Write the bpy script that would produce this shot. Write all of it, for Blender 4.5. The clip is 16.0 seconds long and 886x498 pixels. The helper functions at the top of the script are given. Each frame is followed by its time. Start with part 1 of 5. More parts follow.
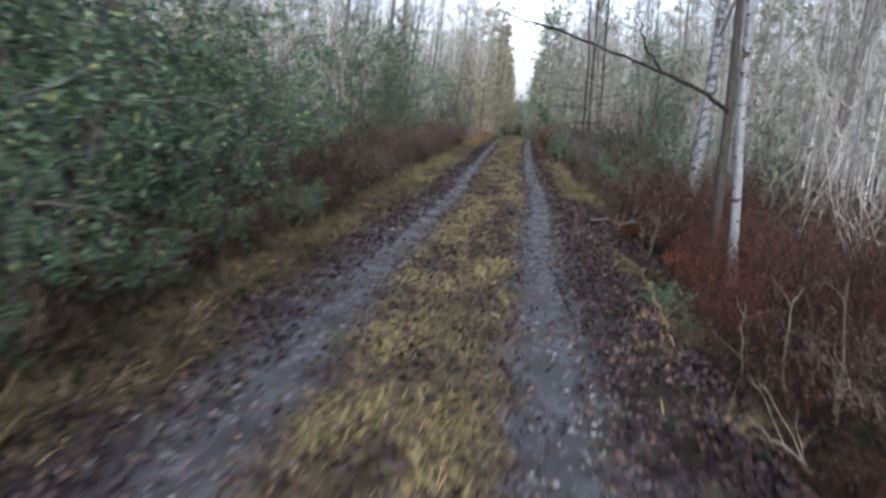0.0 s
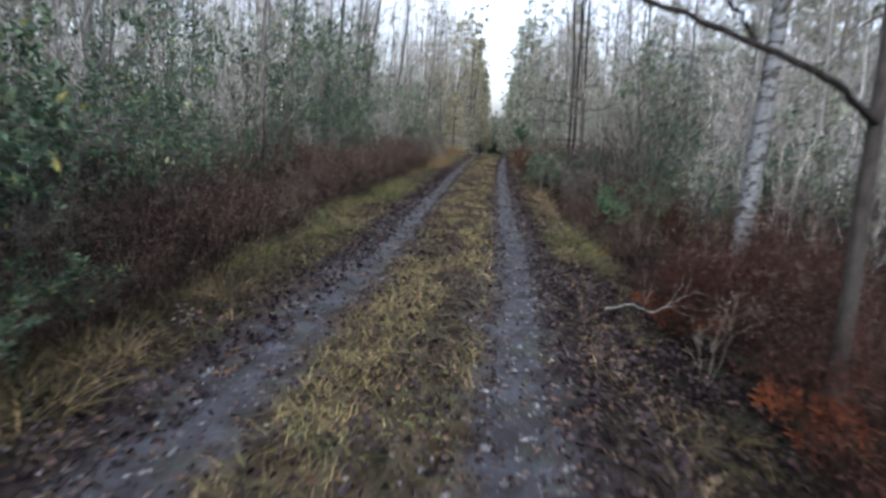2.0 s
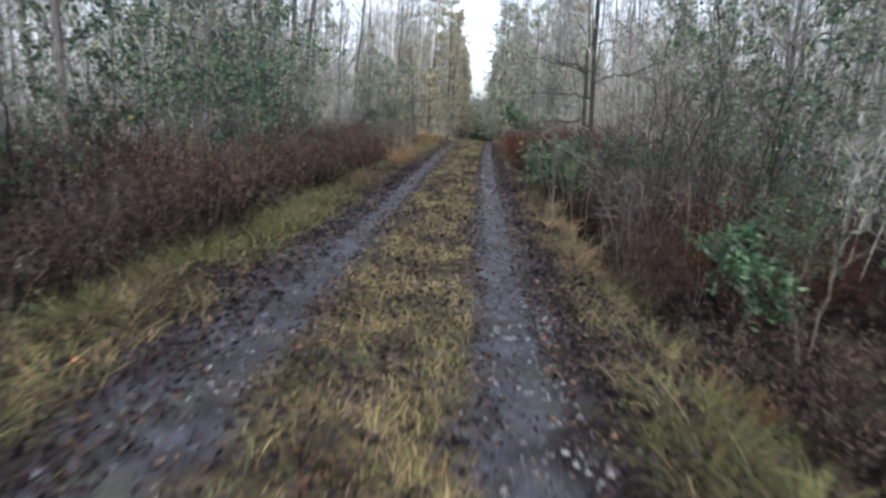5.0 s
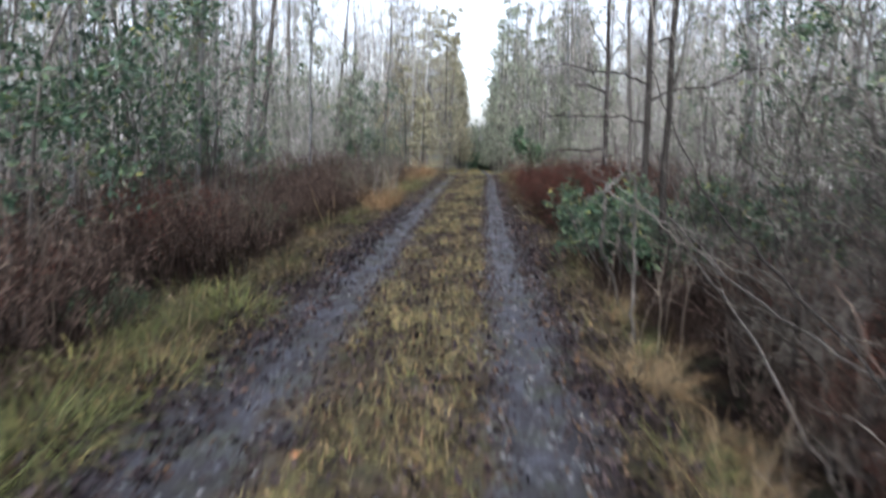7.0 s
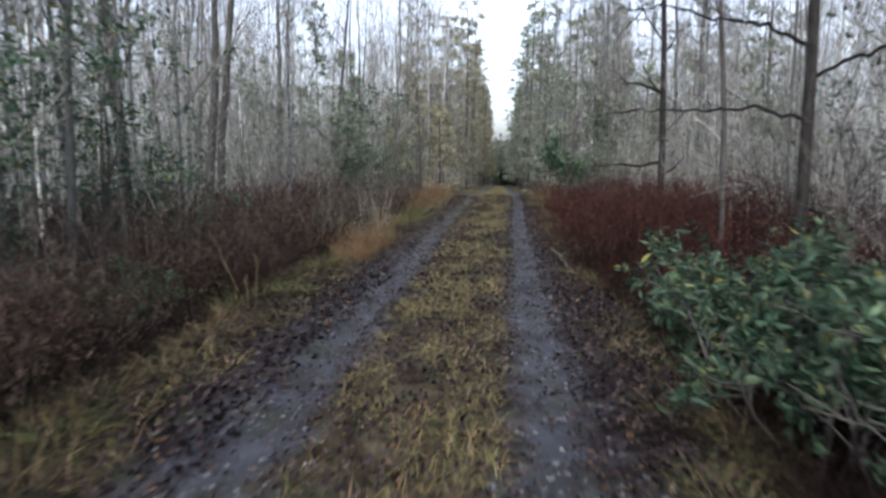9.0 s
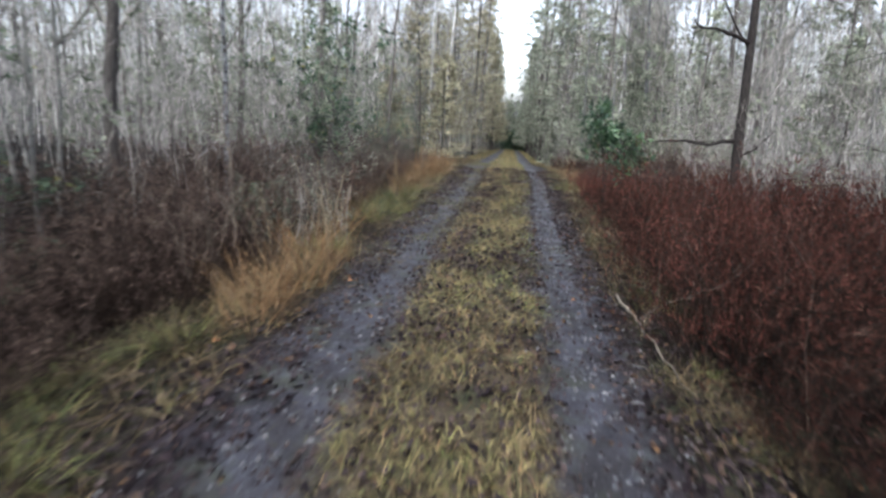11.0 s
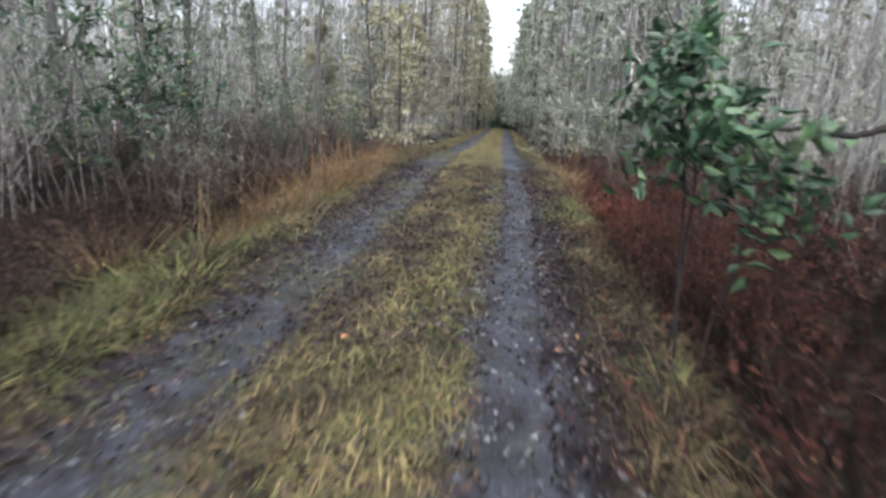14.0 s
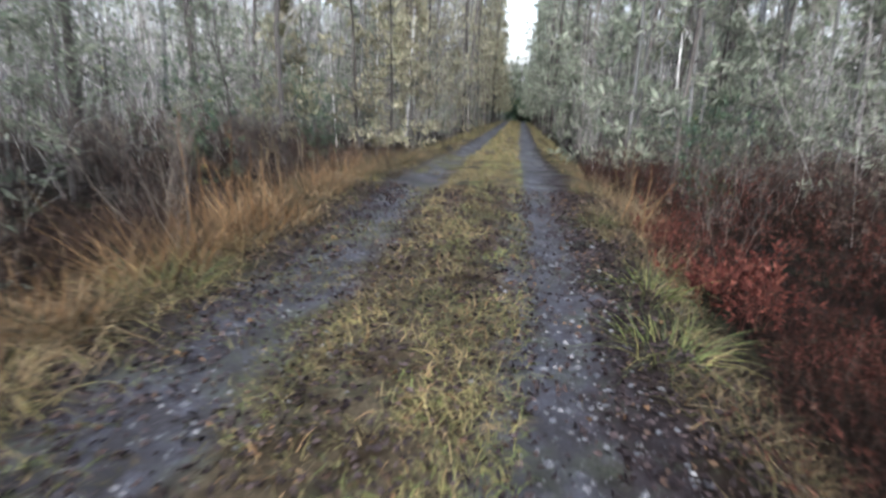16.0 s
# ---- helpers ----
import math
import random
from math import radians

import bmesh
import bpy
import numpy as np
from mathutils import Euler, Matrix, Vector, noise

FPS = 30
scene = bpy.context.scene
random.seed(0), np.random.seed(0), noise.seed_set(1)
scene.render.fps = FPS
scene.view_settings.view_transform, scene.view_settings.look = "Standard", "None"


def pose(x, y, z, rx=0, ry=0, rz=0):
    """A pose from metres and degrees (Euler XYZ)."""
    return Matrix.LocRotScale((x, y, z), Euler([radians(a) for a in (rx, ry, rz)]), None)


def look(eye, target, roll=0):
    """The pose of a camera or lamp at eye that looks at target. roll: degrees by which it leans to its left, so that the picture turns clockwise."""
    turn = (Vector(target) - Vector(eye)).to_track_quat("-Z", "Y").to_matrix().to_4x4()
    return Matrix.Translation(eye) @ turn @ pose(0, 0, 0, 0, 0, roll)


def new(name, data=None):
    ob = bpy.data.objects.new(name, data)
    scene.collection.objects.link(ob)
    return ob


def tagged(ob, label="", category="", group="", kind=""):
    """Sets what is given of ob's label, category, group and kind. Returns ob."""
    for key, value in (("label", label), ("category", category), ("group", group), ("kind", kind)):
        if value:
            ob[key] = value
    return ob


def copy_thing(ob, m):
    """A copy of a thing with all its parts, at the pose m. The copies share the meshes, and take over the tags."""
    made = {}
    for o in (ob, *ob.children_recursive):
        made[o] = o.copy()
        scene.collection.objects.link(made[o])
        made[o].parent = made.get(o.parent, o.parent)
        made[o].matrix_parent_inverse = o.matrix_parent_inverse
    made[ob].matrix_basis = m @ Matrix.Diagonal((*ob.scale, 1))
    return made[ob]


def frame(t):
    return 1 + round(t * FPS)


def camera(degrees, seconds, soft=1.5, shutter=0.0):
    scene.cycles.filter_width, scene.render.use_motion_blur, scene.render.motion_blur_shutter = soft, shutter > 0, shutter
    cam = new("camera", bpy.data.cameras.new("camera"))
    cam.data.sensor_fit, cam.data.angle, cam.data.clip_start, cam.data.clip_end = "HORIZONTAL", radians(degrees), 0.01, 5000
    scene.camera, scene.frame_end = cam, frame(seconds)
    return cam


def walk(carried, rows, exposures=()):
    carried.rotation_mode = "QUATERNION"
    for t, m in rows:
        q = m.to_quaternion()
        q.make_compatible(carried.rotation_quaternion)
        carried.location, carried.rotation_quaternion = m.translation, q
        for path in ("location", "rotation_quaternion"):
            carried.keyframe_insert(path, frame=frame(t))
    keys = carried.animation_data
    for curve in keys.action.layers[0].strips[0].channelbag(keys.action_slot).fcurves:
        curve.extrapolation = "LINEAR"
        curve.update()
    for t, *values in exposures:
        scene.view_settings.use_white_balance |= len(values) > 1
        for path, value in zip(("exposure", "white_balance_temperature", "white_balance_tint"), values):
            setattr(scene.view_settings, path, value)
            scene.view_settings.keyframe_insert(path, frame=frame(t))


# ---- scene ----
cam = camera(80.0, 16.0, soft=2.7, shutter=0.7)

# ---- the way of the camera: seconds, eye, target, roll ----
PATH = [
    (0.0, (0.480, 0.000, 1.580), (-0.155, 4.790, 0.296), 3.31),
    (0.1, (0.487, 0.207, 1.586), (-0.096, 5.014, 0.337), 3.47),
    (0.2, (0.494, 0.417, 1.592), (-0.041, 5.243, 0.401), 3.63),
    (0.3, (0.501, 0.625, 1.598), (0.041, 5.463, 0.422), 3.78),
    (0.4, (0.507, 0.829, 1.603), (0.062, 5.678, 0.466), 3.94),
    (0.5, (0.511, 1.026, 1.604), (0.068, 5.888, 0.524), 4.10),
    (0.6, (0.511, 1.212, 1.600), (0.042, 6.097, 0.645), 3.65),
    (0.7, (0.508, 1.389, 1.593), (-0.052, 6.243, 0.534), 3.20),
    (0.8, (0.504, 1.562, 1.584), (-0.125, 6.362, 0.334), 2.75),
    (0.9, (0.502, 1.737, 1.576), (-0.159, 6.532, 0.323), 2.30),
    (1.0, (0.504, 1.920, 1.572), (-0.235, 6.721, 0.389), 1.85),
    (1.1, (0.511, 2.113, 1.573), (-0.168, 6.911, 0.342), 2.22),
    (1.2, (0.521, 2.313, 1.576), (-0.086, 7.136, 0.409), 2.58),
    (1.3, (0.533, 2.515, 1.582), (0.015, 7.350, 0.421), 2.95),
    (1.4, (0.545, 2.715, 1.586), (0.103, 7.553, 0.404), 3.31),
    (1.5, (0.556, 2.909, 1.588), (0.205, 7.784, 0.533), 3.68),
    (1.6, (0.565, 3.095, 1.587), (0.234, 7.985, 0.598), 3.58),
    (1.7, (0.574, 3.276, 1.585), (0.205, 8.163, 0.595), 3.48),
    (1.8, (0.583, 3.454, 1.582), (0.171, 8.334, 0.573), 3.38),
    (1.9, (0.590, 3.633, 1.578), (0.180, 8.501, 0.511), 3.28),
    (2.0, (0.595, 3.817, 1.572), (0.147, 8.667, 0.441), 3.18),
    (2.1, (0.598, 4.007, 1.564), (0.114, 8.847, 0.410), 3.12),
    (2.2, (0.598, 4.200, 1.554), (0.105, 9.029, 0.355), 3.06),
    (2.3, (0.597, 4.394, 1.543), (0.185, 9.238, 0.374), 2.99),
    (2.4, (0.596, 4.587, 1.533), (0.259, 9.432, 0.341), 2.93),
    (2.5, (0.596, 4.776, 1.525), (0.302, 9.639, 0.402), 2.87),
    (2.6, (0.596, 4.959, 1.521), (0.303, 9.815, 0.370), 2.75),
    (2.7, (0.597, 5.137, 1.519), (0.300, 10.010, 0.439), 2.63),
    (2.8, (0.597, 5.314, 1.517), (0.236, 10.174, 0.402), 2.51),
    (2.9, (0.600, 5.491, 1.515), (0.215, 10.338, 0.348), 2.39),
    (3.0, (0.605, 5.672, 1.509), (0.219, 10.513, 0.318), 2.27),
    (3.1, (0.614, 5.857, 1.499), (0.235, 10.688, 0.267), 2.29),
    (3.2, (0.627, 6.045, 1.485), (0.228, 10.876, 0.260), 2.31),
    (3.3, (0.642, 6.233, 1.470), (0.264, 11.064, 0.236), 2.33),
    (3.4, (0.655, 6.421, 1.456), (0.361, 11.262, 0.239), 2.35),
    (3.5, (0.664, 6.607, 1.446), (0.466, 11.457, 0.246), 2.37),
    (3.6, (0.669, 6.790, 1.440), (0.504, 11.633, 0.209), 2.37),
    (3.7, (0.671, 6.970, 1.436), (0.511, 11.828, 0.264), 2.37),
    (3.8, (0.672, 7.150, 1.434), (0.458, 12.021, 0.325), 2.37),
    (3.9, (0.672, 7.330, 1.433), (0.425, 12.198, 0.319), 2.37),
    (4.0, (0.671, 7.511, 1.431), (0.399, 12.353, 0.214), 2.37),
    (4.1, (0.670, 7.694, 1.429), (0.401, 12.545, 0.248), 2.34),
    (4.2, (0.666, 7.877, 1.428), (0.315, 12.708, 0.188), 2.31),
    (6.3, (0.440, 11.867, 1.499), (0.236, 16.701, 0.238), 1.71),
    (6.4, (0.436, 12.063, 1.504), (0.183, 16.908, 0.294), 1.68),
    (6.5, (0.434, 12.261, 1.509), (0.164, 17.105, 0.300), 1.65),
    (6.6, (0.433, 12.461, 1.515), (0.154, 17.305, 0.310), 1.54),
    (6.7, (0.432, 12.662, 1.521), (0.181, 17.501, 0.288), 1.44),
    (6.8, (0.432, 12.864, 1.527), (0.139, 17.694, 0.270), 1.33),
    (6.9, (0.433, 13.063, 1.533), (0.150, 17.925, 0.401), 1.23),
    (7.0, (0.437, 13.258, 1.537), (0.123, 18.142, 0.515), 1.12),
    (7.1, (0.444, 13.447, 1.540), (0.100, 18.343, 0.587), 1.04),
    (7.2, (0.455, 13.631, 1.542), (0.077, 18.523, 0.581), 0.96),
    (7.3, (0.466, 13.814, 1.544), (0.036, 18.708, 0.615), 0.87),
    (7.4, (0.478, 13.997, 1.545), (0.007, 18.891, 0.638), 0.79),
    (7.5, (0.487, 14.184, 1.546), (-0.025, 19.081, 0.678), 0.71),
    (7.6, (0.494, 14.376, 1.547), (-0.020, 19.281, 0.727), 0.53),
    (7.7, (0.500, 14.571, 1.547), (0.019, 19.491, 0.795), 0.35),
    (7.8, (0.505, 14.767, 1.547), (0.084, 19.696, 0.821), 0.16),
    (7.9, (0.509, 14.962, 1.547), (0.102, 19.885, 0.773), -0.02),
    (8.0, (0.513, 15.154, 1.546), (0.106, 20.077, 0.773), -0.20),
    (8.1, (0.517, 15.342, 1.545), (0.081, 20.270, 0.819), -0.32),
    (8.2, (0.521, 15.527, 1.543), (0.052, 20.442, 0.756), -0.44),
    (8.3, (0.524, 15.711, 1.540), (-0.019, 20.606, 0.682), -0.57),
    (8.4, (0.526, 15.894, 1.538), (-0.045, 20.797, 0.740), -0.69),
    (8.5, (0.527, 16.079, 1.537), (-0.060, 20.980, 0.738), -0.81),
    (8.6, (0.526, 16.265, 1.536), (-0.118, 21.158, 0.734), -0.68),
    (8.7, (0.524, 16.451, 1.536), (-0.071, 21.348, 0.718), -0.55),
    (10.8, (0.254, 20.438, 1.606), (-0.371, 25.257, 0.430), 2.22),
    (10.9, (0.242, 20.633, 1.610), (-0.358, 25.455, 0.431), 2.35),
    (11.0, (0.230, 20.829, 1.613), (-0.342, 25.636, 0.362), 2.48),
    (11.1, (0.217, 21.025, 1.616), (-0.296, 25.845, 0.388), 1.98),
    (11.2, (0.201, 21.222, 1.620), (-0.298, 26.054, 0.435), 1.49),
    (11.3, (0.187, 21.419, 1.623), (-0.308, 26.256, 0.458), 0.99),
    (11.4, (0.177, 21.617, 1.626), (-0.350, 26.436, 0.400), 0.50),
    (11.5, (0.176, 21.817, 1.629), (-0.365, 26.636, 0.411), 0.00),
    (11.6, (0.184, 22.020, 1.632), (-0.343, 26.820, 0.335), 0.25),
    (11.7, (0.199, 22.225, 1.635), (-0.346, 27.023, 0.339), 0.50),
    (11.8, (0.220, 22.431, 1.637), (-0.249, 27.243, 0.361), 0.74),
    (11.9, (0.244, 22.636, 1.638), (-0.118, 27.459, 0.370), 0.99),
    (12.0, (0.270, 22.836, 1.635), (-0.008, 27.669, 0.383), 1.24),
    (12.1, (0.300, 23.032, 1.627), (0.070, 27.861, 0.355), 1.22),
    (12.2, (0.335, 23.224, 1.616), (0.123, 28.053, 0.339), 1.20),
    (12.3, (0.372, 23.414, 1.603), (0.147, 28.254, 0.367), 1.18),
    (12.4, (0.409, 23.604, 1.590), (0.157, 28.430, 0.309), 1.16),
    (12.5, (0.443, 23.794, 1.580), (0.126, 28.595, 0.219), 1.14),
    (12.6, (0.474, 23.985, 1.573), (0.145, 28.788, 0.224), 1.35),
    (12.7, (0.505, 24.176, 1.566), (0.154, 28.971, 0.196), 1.56),
    (12.8, (0.534, 24.366, 1.561), (0.144, 29.152, 0.168), 1.76),
    (12.9, (0.561, 24.557, 1.558), (0.205, 29.351, 0.184), 1.97),
    (13.0, (0.587, 24.749, 1.556), (0.235, 29.545, 0.187), 2.18),
    (13.1, (0.612, 24.943, 1.558), (0.297, 29.749, 0.216), 2.28),
    (13.2, (0.636, 25.138, 1.563), (0.378, 29.941, 0.197), 2.38),
    (13.3, (0.657, 25.333, 1.570), (0.416, 30.159, 0.284), 2.49),
    (13.4, (0.675, 25.527, 1.573), (0.412, 30.362, 0.329), 2.59),
    (13.5, (0.688, 25.718, 1.572), (0.332, 30.544, 0.313), 2.69),
    (13.6, (0.694, 25.905, 1.563), (0.331, 30.710, 0.229), 2.59),
    (13.7, (0.693, 26.087, 1.549), (0.298, 30.862, 0.117), 2.49),
    (13.8, (0.689, 26.269, 1.532), (0.204, 31.015, 0.035), 2.39),
    (13.9, (0.685, 26.453, 1.517), (0.213, 31.211, 0.053), 2.29),
    (14.0, (0.683, 26.642, 1.507), (0.186, 31.403, 0.063), 2.19),
    (14.1, (0.684, 26.838, 1.503), (0.185, 31.605, 0.079), 2.29),
    (14.2, (0.687, 27.039, 1.503), (0.201, 31.803, 0.067), 2.39),
    (14.3, (0.690, 27.242, 1.505), (0.306, 32.033, 0.127), 2.50),
    (14.4, (0.691, 27.443, 1.505), (0.305, 32.241, 0.155), 2.60),
    (14.5, (0.689, 27.638, 1.503), (0.315, 32.432, 0.134), 2.70),
    (14.6, (0.682, 27.826, 1.496), (0.257, 32.573, -0.015), 2.60),
    (14.7, (0.671, 28.008, 1.485), (0.214, 32.761, 0.001), 2.50),
    (14.8, (0.659, 28.188, 1.474), (0.133, 32.933, -0.012), 2.40),
    (14.9, (0.646, 28.370, 1.464), (0.045, 33.094, -0.058), 2.30),
    (15.0, (0.635, 28.556, 1.458), (0.085, 33.288, -0.061), 2.20),
    (15.1, (0.625, 28.750, 1.459), (0.061, 33.487, -0.038), 2.01),
    (15.2, (0.615, 28.949, 1.464), (0.093, 33.688, -0.041), 1.82),
    (15.3, (0.605, 29.149, 1.471), (0.154, 33.893, -0.043), 1.63),
    (15.4, (0.597, 29.346, 1.475), (0.178, 34.130, 0.086), 1.44),
    (15.5, (0.592, 29.535, 1.474), (0.142, 34.330, 0.129), 1.25),
    (15.6, (0.590, 29.715, 1.466), (0.043, 34.512, 0.164), 1.31),
    (15.7, (0.590, 29.889, 1.454), (0.036, 34.652, 0.037), 1.38),
    (15.9, (0.594, 30.229, 1.423), (-0.050, 34.970, -0.030), 1.51),
    (16.0, (0.595, 30.400, 1.408), (-0.045, 35.120, -0.111), 1.57),
]
walk(cam, [(t, look(eye, target, roll)) for t, eye, target, roll in PATH], exposures=[(0.0, 1.99, 6050, 12), (2.0, 1.76, 6000, 12), (4.2, 1.89, 6050, 12), (7.0, 2.06, 6100, 12), (8.5, 1.56, 6050, 12), (10.8, 2.07, 6120, 12), (13.0, 2.24, 6120, 12), (16.0, 2.29, 6070, 12)])

# ---- light: a pale, veiled winter sky, brightest behind the camera ----
world = bpy.data.worlds.new("winter_sky")
scene.world = world
world.use_nodes = True
wn, wl = world.node_tree.nodes, world.node_tree.links
sky = wn.new("ShaderNodeTexSky")
sky.sky_type = "NISHITA"
sky.sun_disc = False
sky.sun_elevation = radians(52)
sky.sun_rotation = radians(183)
sky.air_density, sky.dust_density, sky.ozone_density = 1.0, 4.0, 1.5
grey = wn.new("ShaderNodeHueSaturation")
grey.inputs["Saturation"].default_value = 0.5
wl.new(sky.outputs["Color"], grey.inputs["Color"])
wl.new(grey.outputs["Color"], wn["Background"].inputs["Color"])
wn["Background"].inputs["Strength"].default_value = 0.15

sun_data = bpy.data.lights.new("sun", "SUN")
sun_data.energy, sun_data.angle, sun_data.color = 0.4, radians(28), (1.0, 0.95, 0.88)
sun = new("sun", sun_data)
sun.matrix_world = look((-3, -60, 77), (0, 0, 0))


# ---- materials ----
def nodes(name, rough=0.8, spec=0.3):
    m = bpy.data.materials.new(name)
    m.use_nodes = True
    n, l = m.node_tree.nodes, m.node_tree.links
    b = n["Principled BSDF"]
    b.inputs["Roughness"].default_value = rough
    b.inputs["Specular IOR Level"].default_value = spec
    return m, n, l, b


def ramp(n, l, source, stops):
    r = n.new("ShaderNodeValToRGB")
    e = r.color_ramp.elements
    while len(e) < len(stops):
        e.new(0.5)
    for k, (p, c) in zip(e, stops):
        k.position, k.color = p, (*c, 1)
    l.new(source, r.inputs["Fac"])
    return r.outputs["Color"]


def noise_tex(n, l, scale, detail=4, rough=0.6, stretch=None, space="Object"):
    t = n.new("ShaderNodeTexNoise")
    t.inputs["Scale"].default_value, t.inputs["Detail"].default_value, t.inputs["Roughness"].default_value = scale, detail, rough
    c = n.new("ShaderNodeTexCoord")
    if stretch:
        mp = n.new("ShaderNodeMapping")
        mp.inputs["Scale"].default_value = stretch
        l.new(c.outputs[space], mp.inputs["Vector"])
        l.new(mp.outputs["Vector"], t.inputs["Vector"])
    else:
        l.new(c.outputs[space], t.inputs["Vector"])
    return t.outputs["Fac"]


def mixc(n, l, fac, a, b, kind="MIX"):
    m = n.new("ShaderNodeMix")
    m.data_type, m.blend_type = "RGBA", kind
    for sock, v in ((m.inputs[0], fac), (m.inputs[6], a), (m.inputs[7], b)):
        if isinstance(v, (int, float)):
            sock.default_value = v
        elif isinstance(v, tuple):
            sock.default_value = (*v, 1)
        else:
            l.new(v, sock)
    return m.outputs[2]


def bump(n, l, b, height, strength=0.5, dist=0.02):
    k = n.new("ShaderNodeBump")
    k.inputs["Strength"].default_value, k.inputs["Distance"].default_value = strength, dist
    l.new(height, k.inputs["Height"])
    l.new(k.outputs["Normal"], b.inputs["Normal"])


def island(n):
    return n.new("ShaderNodeNewGeometry").outputs["Random Per Island"]


def many(name, stops, rough=0.7, spec=0.25, fine=25.0, through_light=0.0, clump=0.0):
    """Leaves, blades and stones: each piece takes its own colour, with a fine mottling."""
    m, n, l, b = nodes(name, rough, spec)
    col = ramp(n, l, island(n), stops)
    f = noise_tex(n, l, fine, 3)
    dark = ramp(n, l, f, [(0.3, (0.55, 0.55, 0.55)), (0.7, (1.25, 1.25, 1.25))])
    out = mixc(n, l, 1.0, col, dark, "MULTIPLY")
    big = ramp(n, l, noise_tex(n, l, 1.5, 3), [(0.35, (0.62, 0.6, 0.6)), (0.65, (1.28, 1.3, 1.22))])
    out = mixc(n, l, 1.0, out, big, "MULTIPLY")
    if clump:
        oi = n.new("ShaderNodeObjectInfo")
        tone = ramp(n, l, oi.outputs["Random"], [(0.0, (1 - clump,) * 3), (1.0, (1 + clump * 0.7,) * 3)])
        out = mixc(n, l, 1.0, out, tone, "MULTIPLY")
    l.new(out, b.inputs["Base Color"])
    if through_light:
        tr = n.new("ShaderNodeBsdfTranslucent")
        l.new(out, tr.inputs["Color"])
        ms = n.new("ShaderNodeMixShader")
        ms.inputs[0].default_value = through_light
        l.new(b.outputs[0], ms.inputs[1])
        l.new(tr.outputs[0], ms.inputs[2])
        l.new(ms.outputs[0], n["Material Output"].inputs["Surface"])
    return m


def bark(name, low, high, mark=None, ring=(6, 6, 1.2), scale=6.0, mark_at=0.62):
    m, n, l, b = nodes(name, 0.9, 0.08)
    f = noise_tex(n, l, scale, 6, 0.7, ring)
    col = ramp(n, l, f, [(0.3, low), (0.68, high)])
    if mark:
        k = ramp(n, l, noise_tex(n, l, 3.0, 5, 0.65, (2.2, 2.2, 4.5)), [(mark_at - 0.05, (0, 0, 0)), (mark_at, (1, 1, 1))])
        col = mixc(n, l, k, col, mark)
    oi = n.new("ShaderNodeObjectInfo")
    tone = ramp(n, l, oi.outputs["Random"], [(0.0, (0.7, 0.7, 0.7)), (1.0, (1.2, 1.2, 1.2))])
    l.new(mixc(n, l, 1.0, col, tone, "MULTIPLY"), b.inputs["Base Color"])
    bump(n, l, b, f, 0.6, 0.02)
    return m


M = {}
M["pale_bark"] = bark("pale_grey_bark", (0.075, 0.076, 0.071), (0.205, 0.21, 0.2))
M["birch_bark"] = bark("birch_bark", (0.11, 0.118, 0.127), (0.27, 0.283, 0.297), (0.04, 0.035, 0.03))
M["spotted_bark"] = bark("spotted_bark", (0.06, 0.066, 0.07), (0.185, 0.195, 0.205), (0.04, 0.04, 0.038), mark_at=0.56)
M["brown_bark"] = bark("brown_bark", (0.04, 0.037, 0.035), (0.14, 0.131, 0.122))
M["forked_bark"] = bark("dark_brown_bark", (0.017, 0.015, 0.014), (0.06, 0.055, 0.051))
M["dark_bark"] = bark("dark_bark", (0.008, 0.007, 0.007), (0.038, 0.034, 0.032))
# Distant bark, paler than the near barks: the haze is in its colour.
M["hazed_bark"] = many("hazed_bark", [(0, (0.102, 0.103, 0.101)), (0.5, (0.228, 0.228, 0.224)), (0.9, (0.376, 0.376, 0.373)), (1, (0.797, 0.798, 0.801))], 0.9, 0.1, 3.0)
M["pine_bark"] = many("grey_brown_pine_bark", [(0.0, (0.07, 0.065, 0.06)), (1.0, (0.16, 0.15, 0.14))], 0.9, 0.1, 3.0)
M["twig"] = many("grey_twigs", [(0, (0.068, 0.0612, 0.0544)), (0.6, (0.204, 0.194, 0.18)), (1, (0.313, 0.306, 0.286))], 0.85, 0.15, 8.0)
M["pale_twig"] = many("pale_dead_twigs", [(0, (0.0648, 0.0554, 0.0461)), (0.7, (0.137, 0.119, 0.101)), (1, (0.216, 0.191, 0.162))], 0.8, 0.2, 12.0)
# Darker copy of the grey twigs, with shade put into the colour.
M["shade_twig"] = many("shaded_grey_twigs", [(0.0, (0.02, 0.018, 0.017)), (0.6, (0.075, 0.069, 0.064)), (0.95, (0.16, 0.148, 0.137)), (1.0, (0.3, 0.28, 0.26))], 0.85, 0.15, 8.0)
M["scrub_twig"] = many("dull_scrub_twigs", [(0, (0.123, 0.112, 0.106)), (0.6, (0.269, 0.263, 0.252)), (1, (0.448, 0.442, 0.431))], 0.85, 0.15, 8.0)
M["evergreen"] = many("evergreen_leaves", [(0.0, (0.018, 0.045, 0.028)), (0.6, (0.05, 0.095, 0.058)), (0.95, (0.11, 0.16, 0.085)), (1.0, (0.3, 0.28, 0.08))], 0.5, 0.35, 12.0, 0.25)
M["holly"] = many("glossy_dark_leaves", [(0.0, (0.018, 0.042, 0.024)), (0.7, (0.04, 0.085, 0.042)), (1.0, (0.085, 0.14, 0.06))], 0.48, 0.4, 12.0, 0.2)
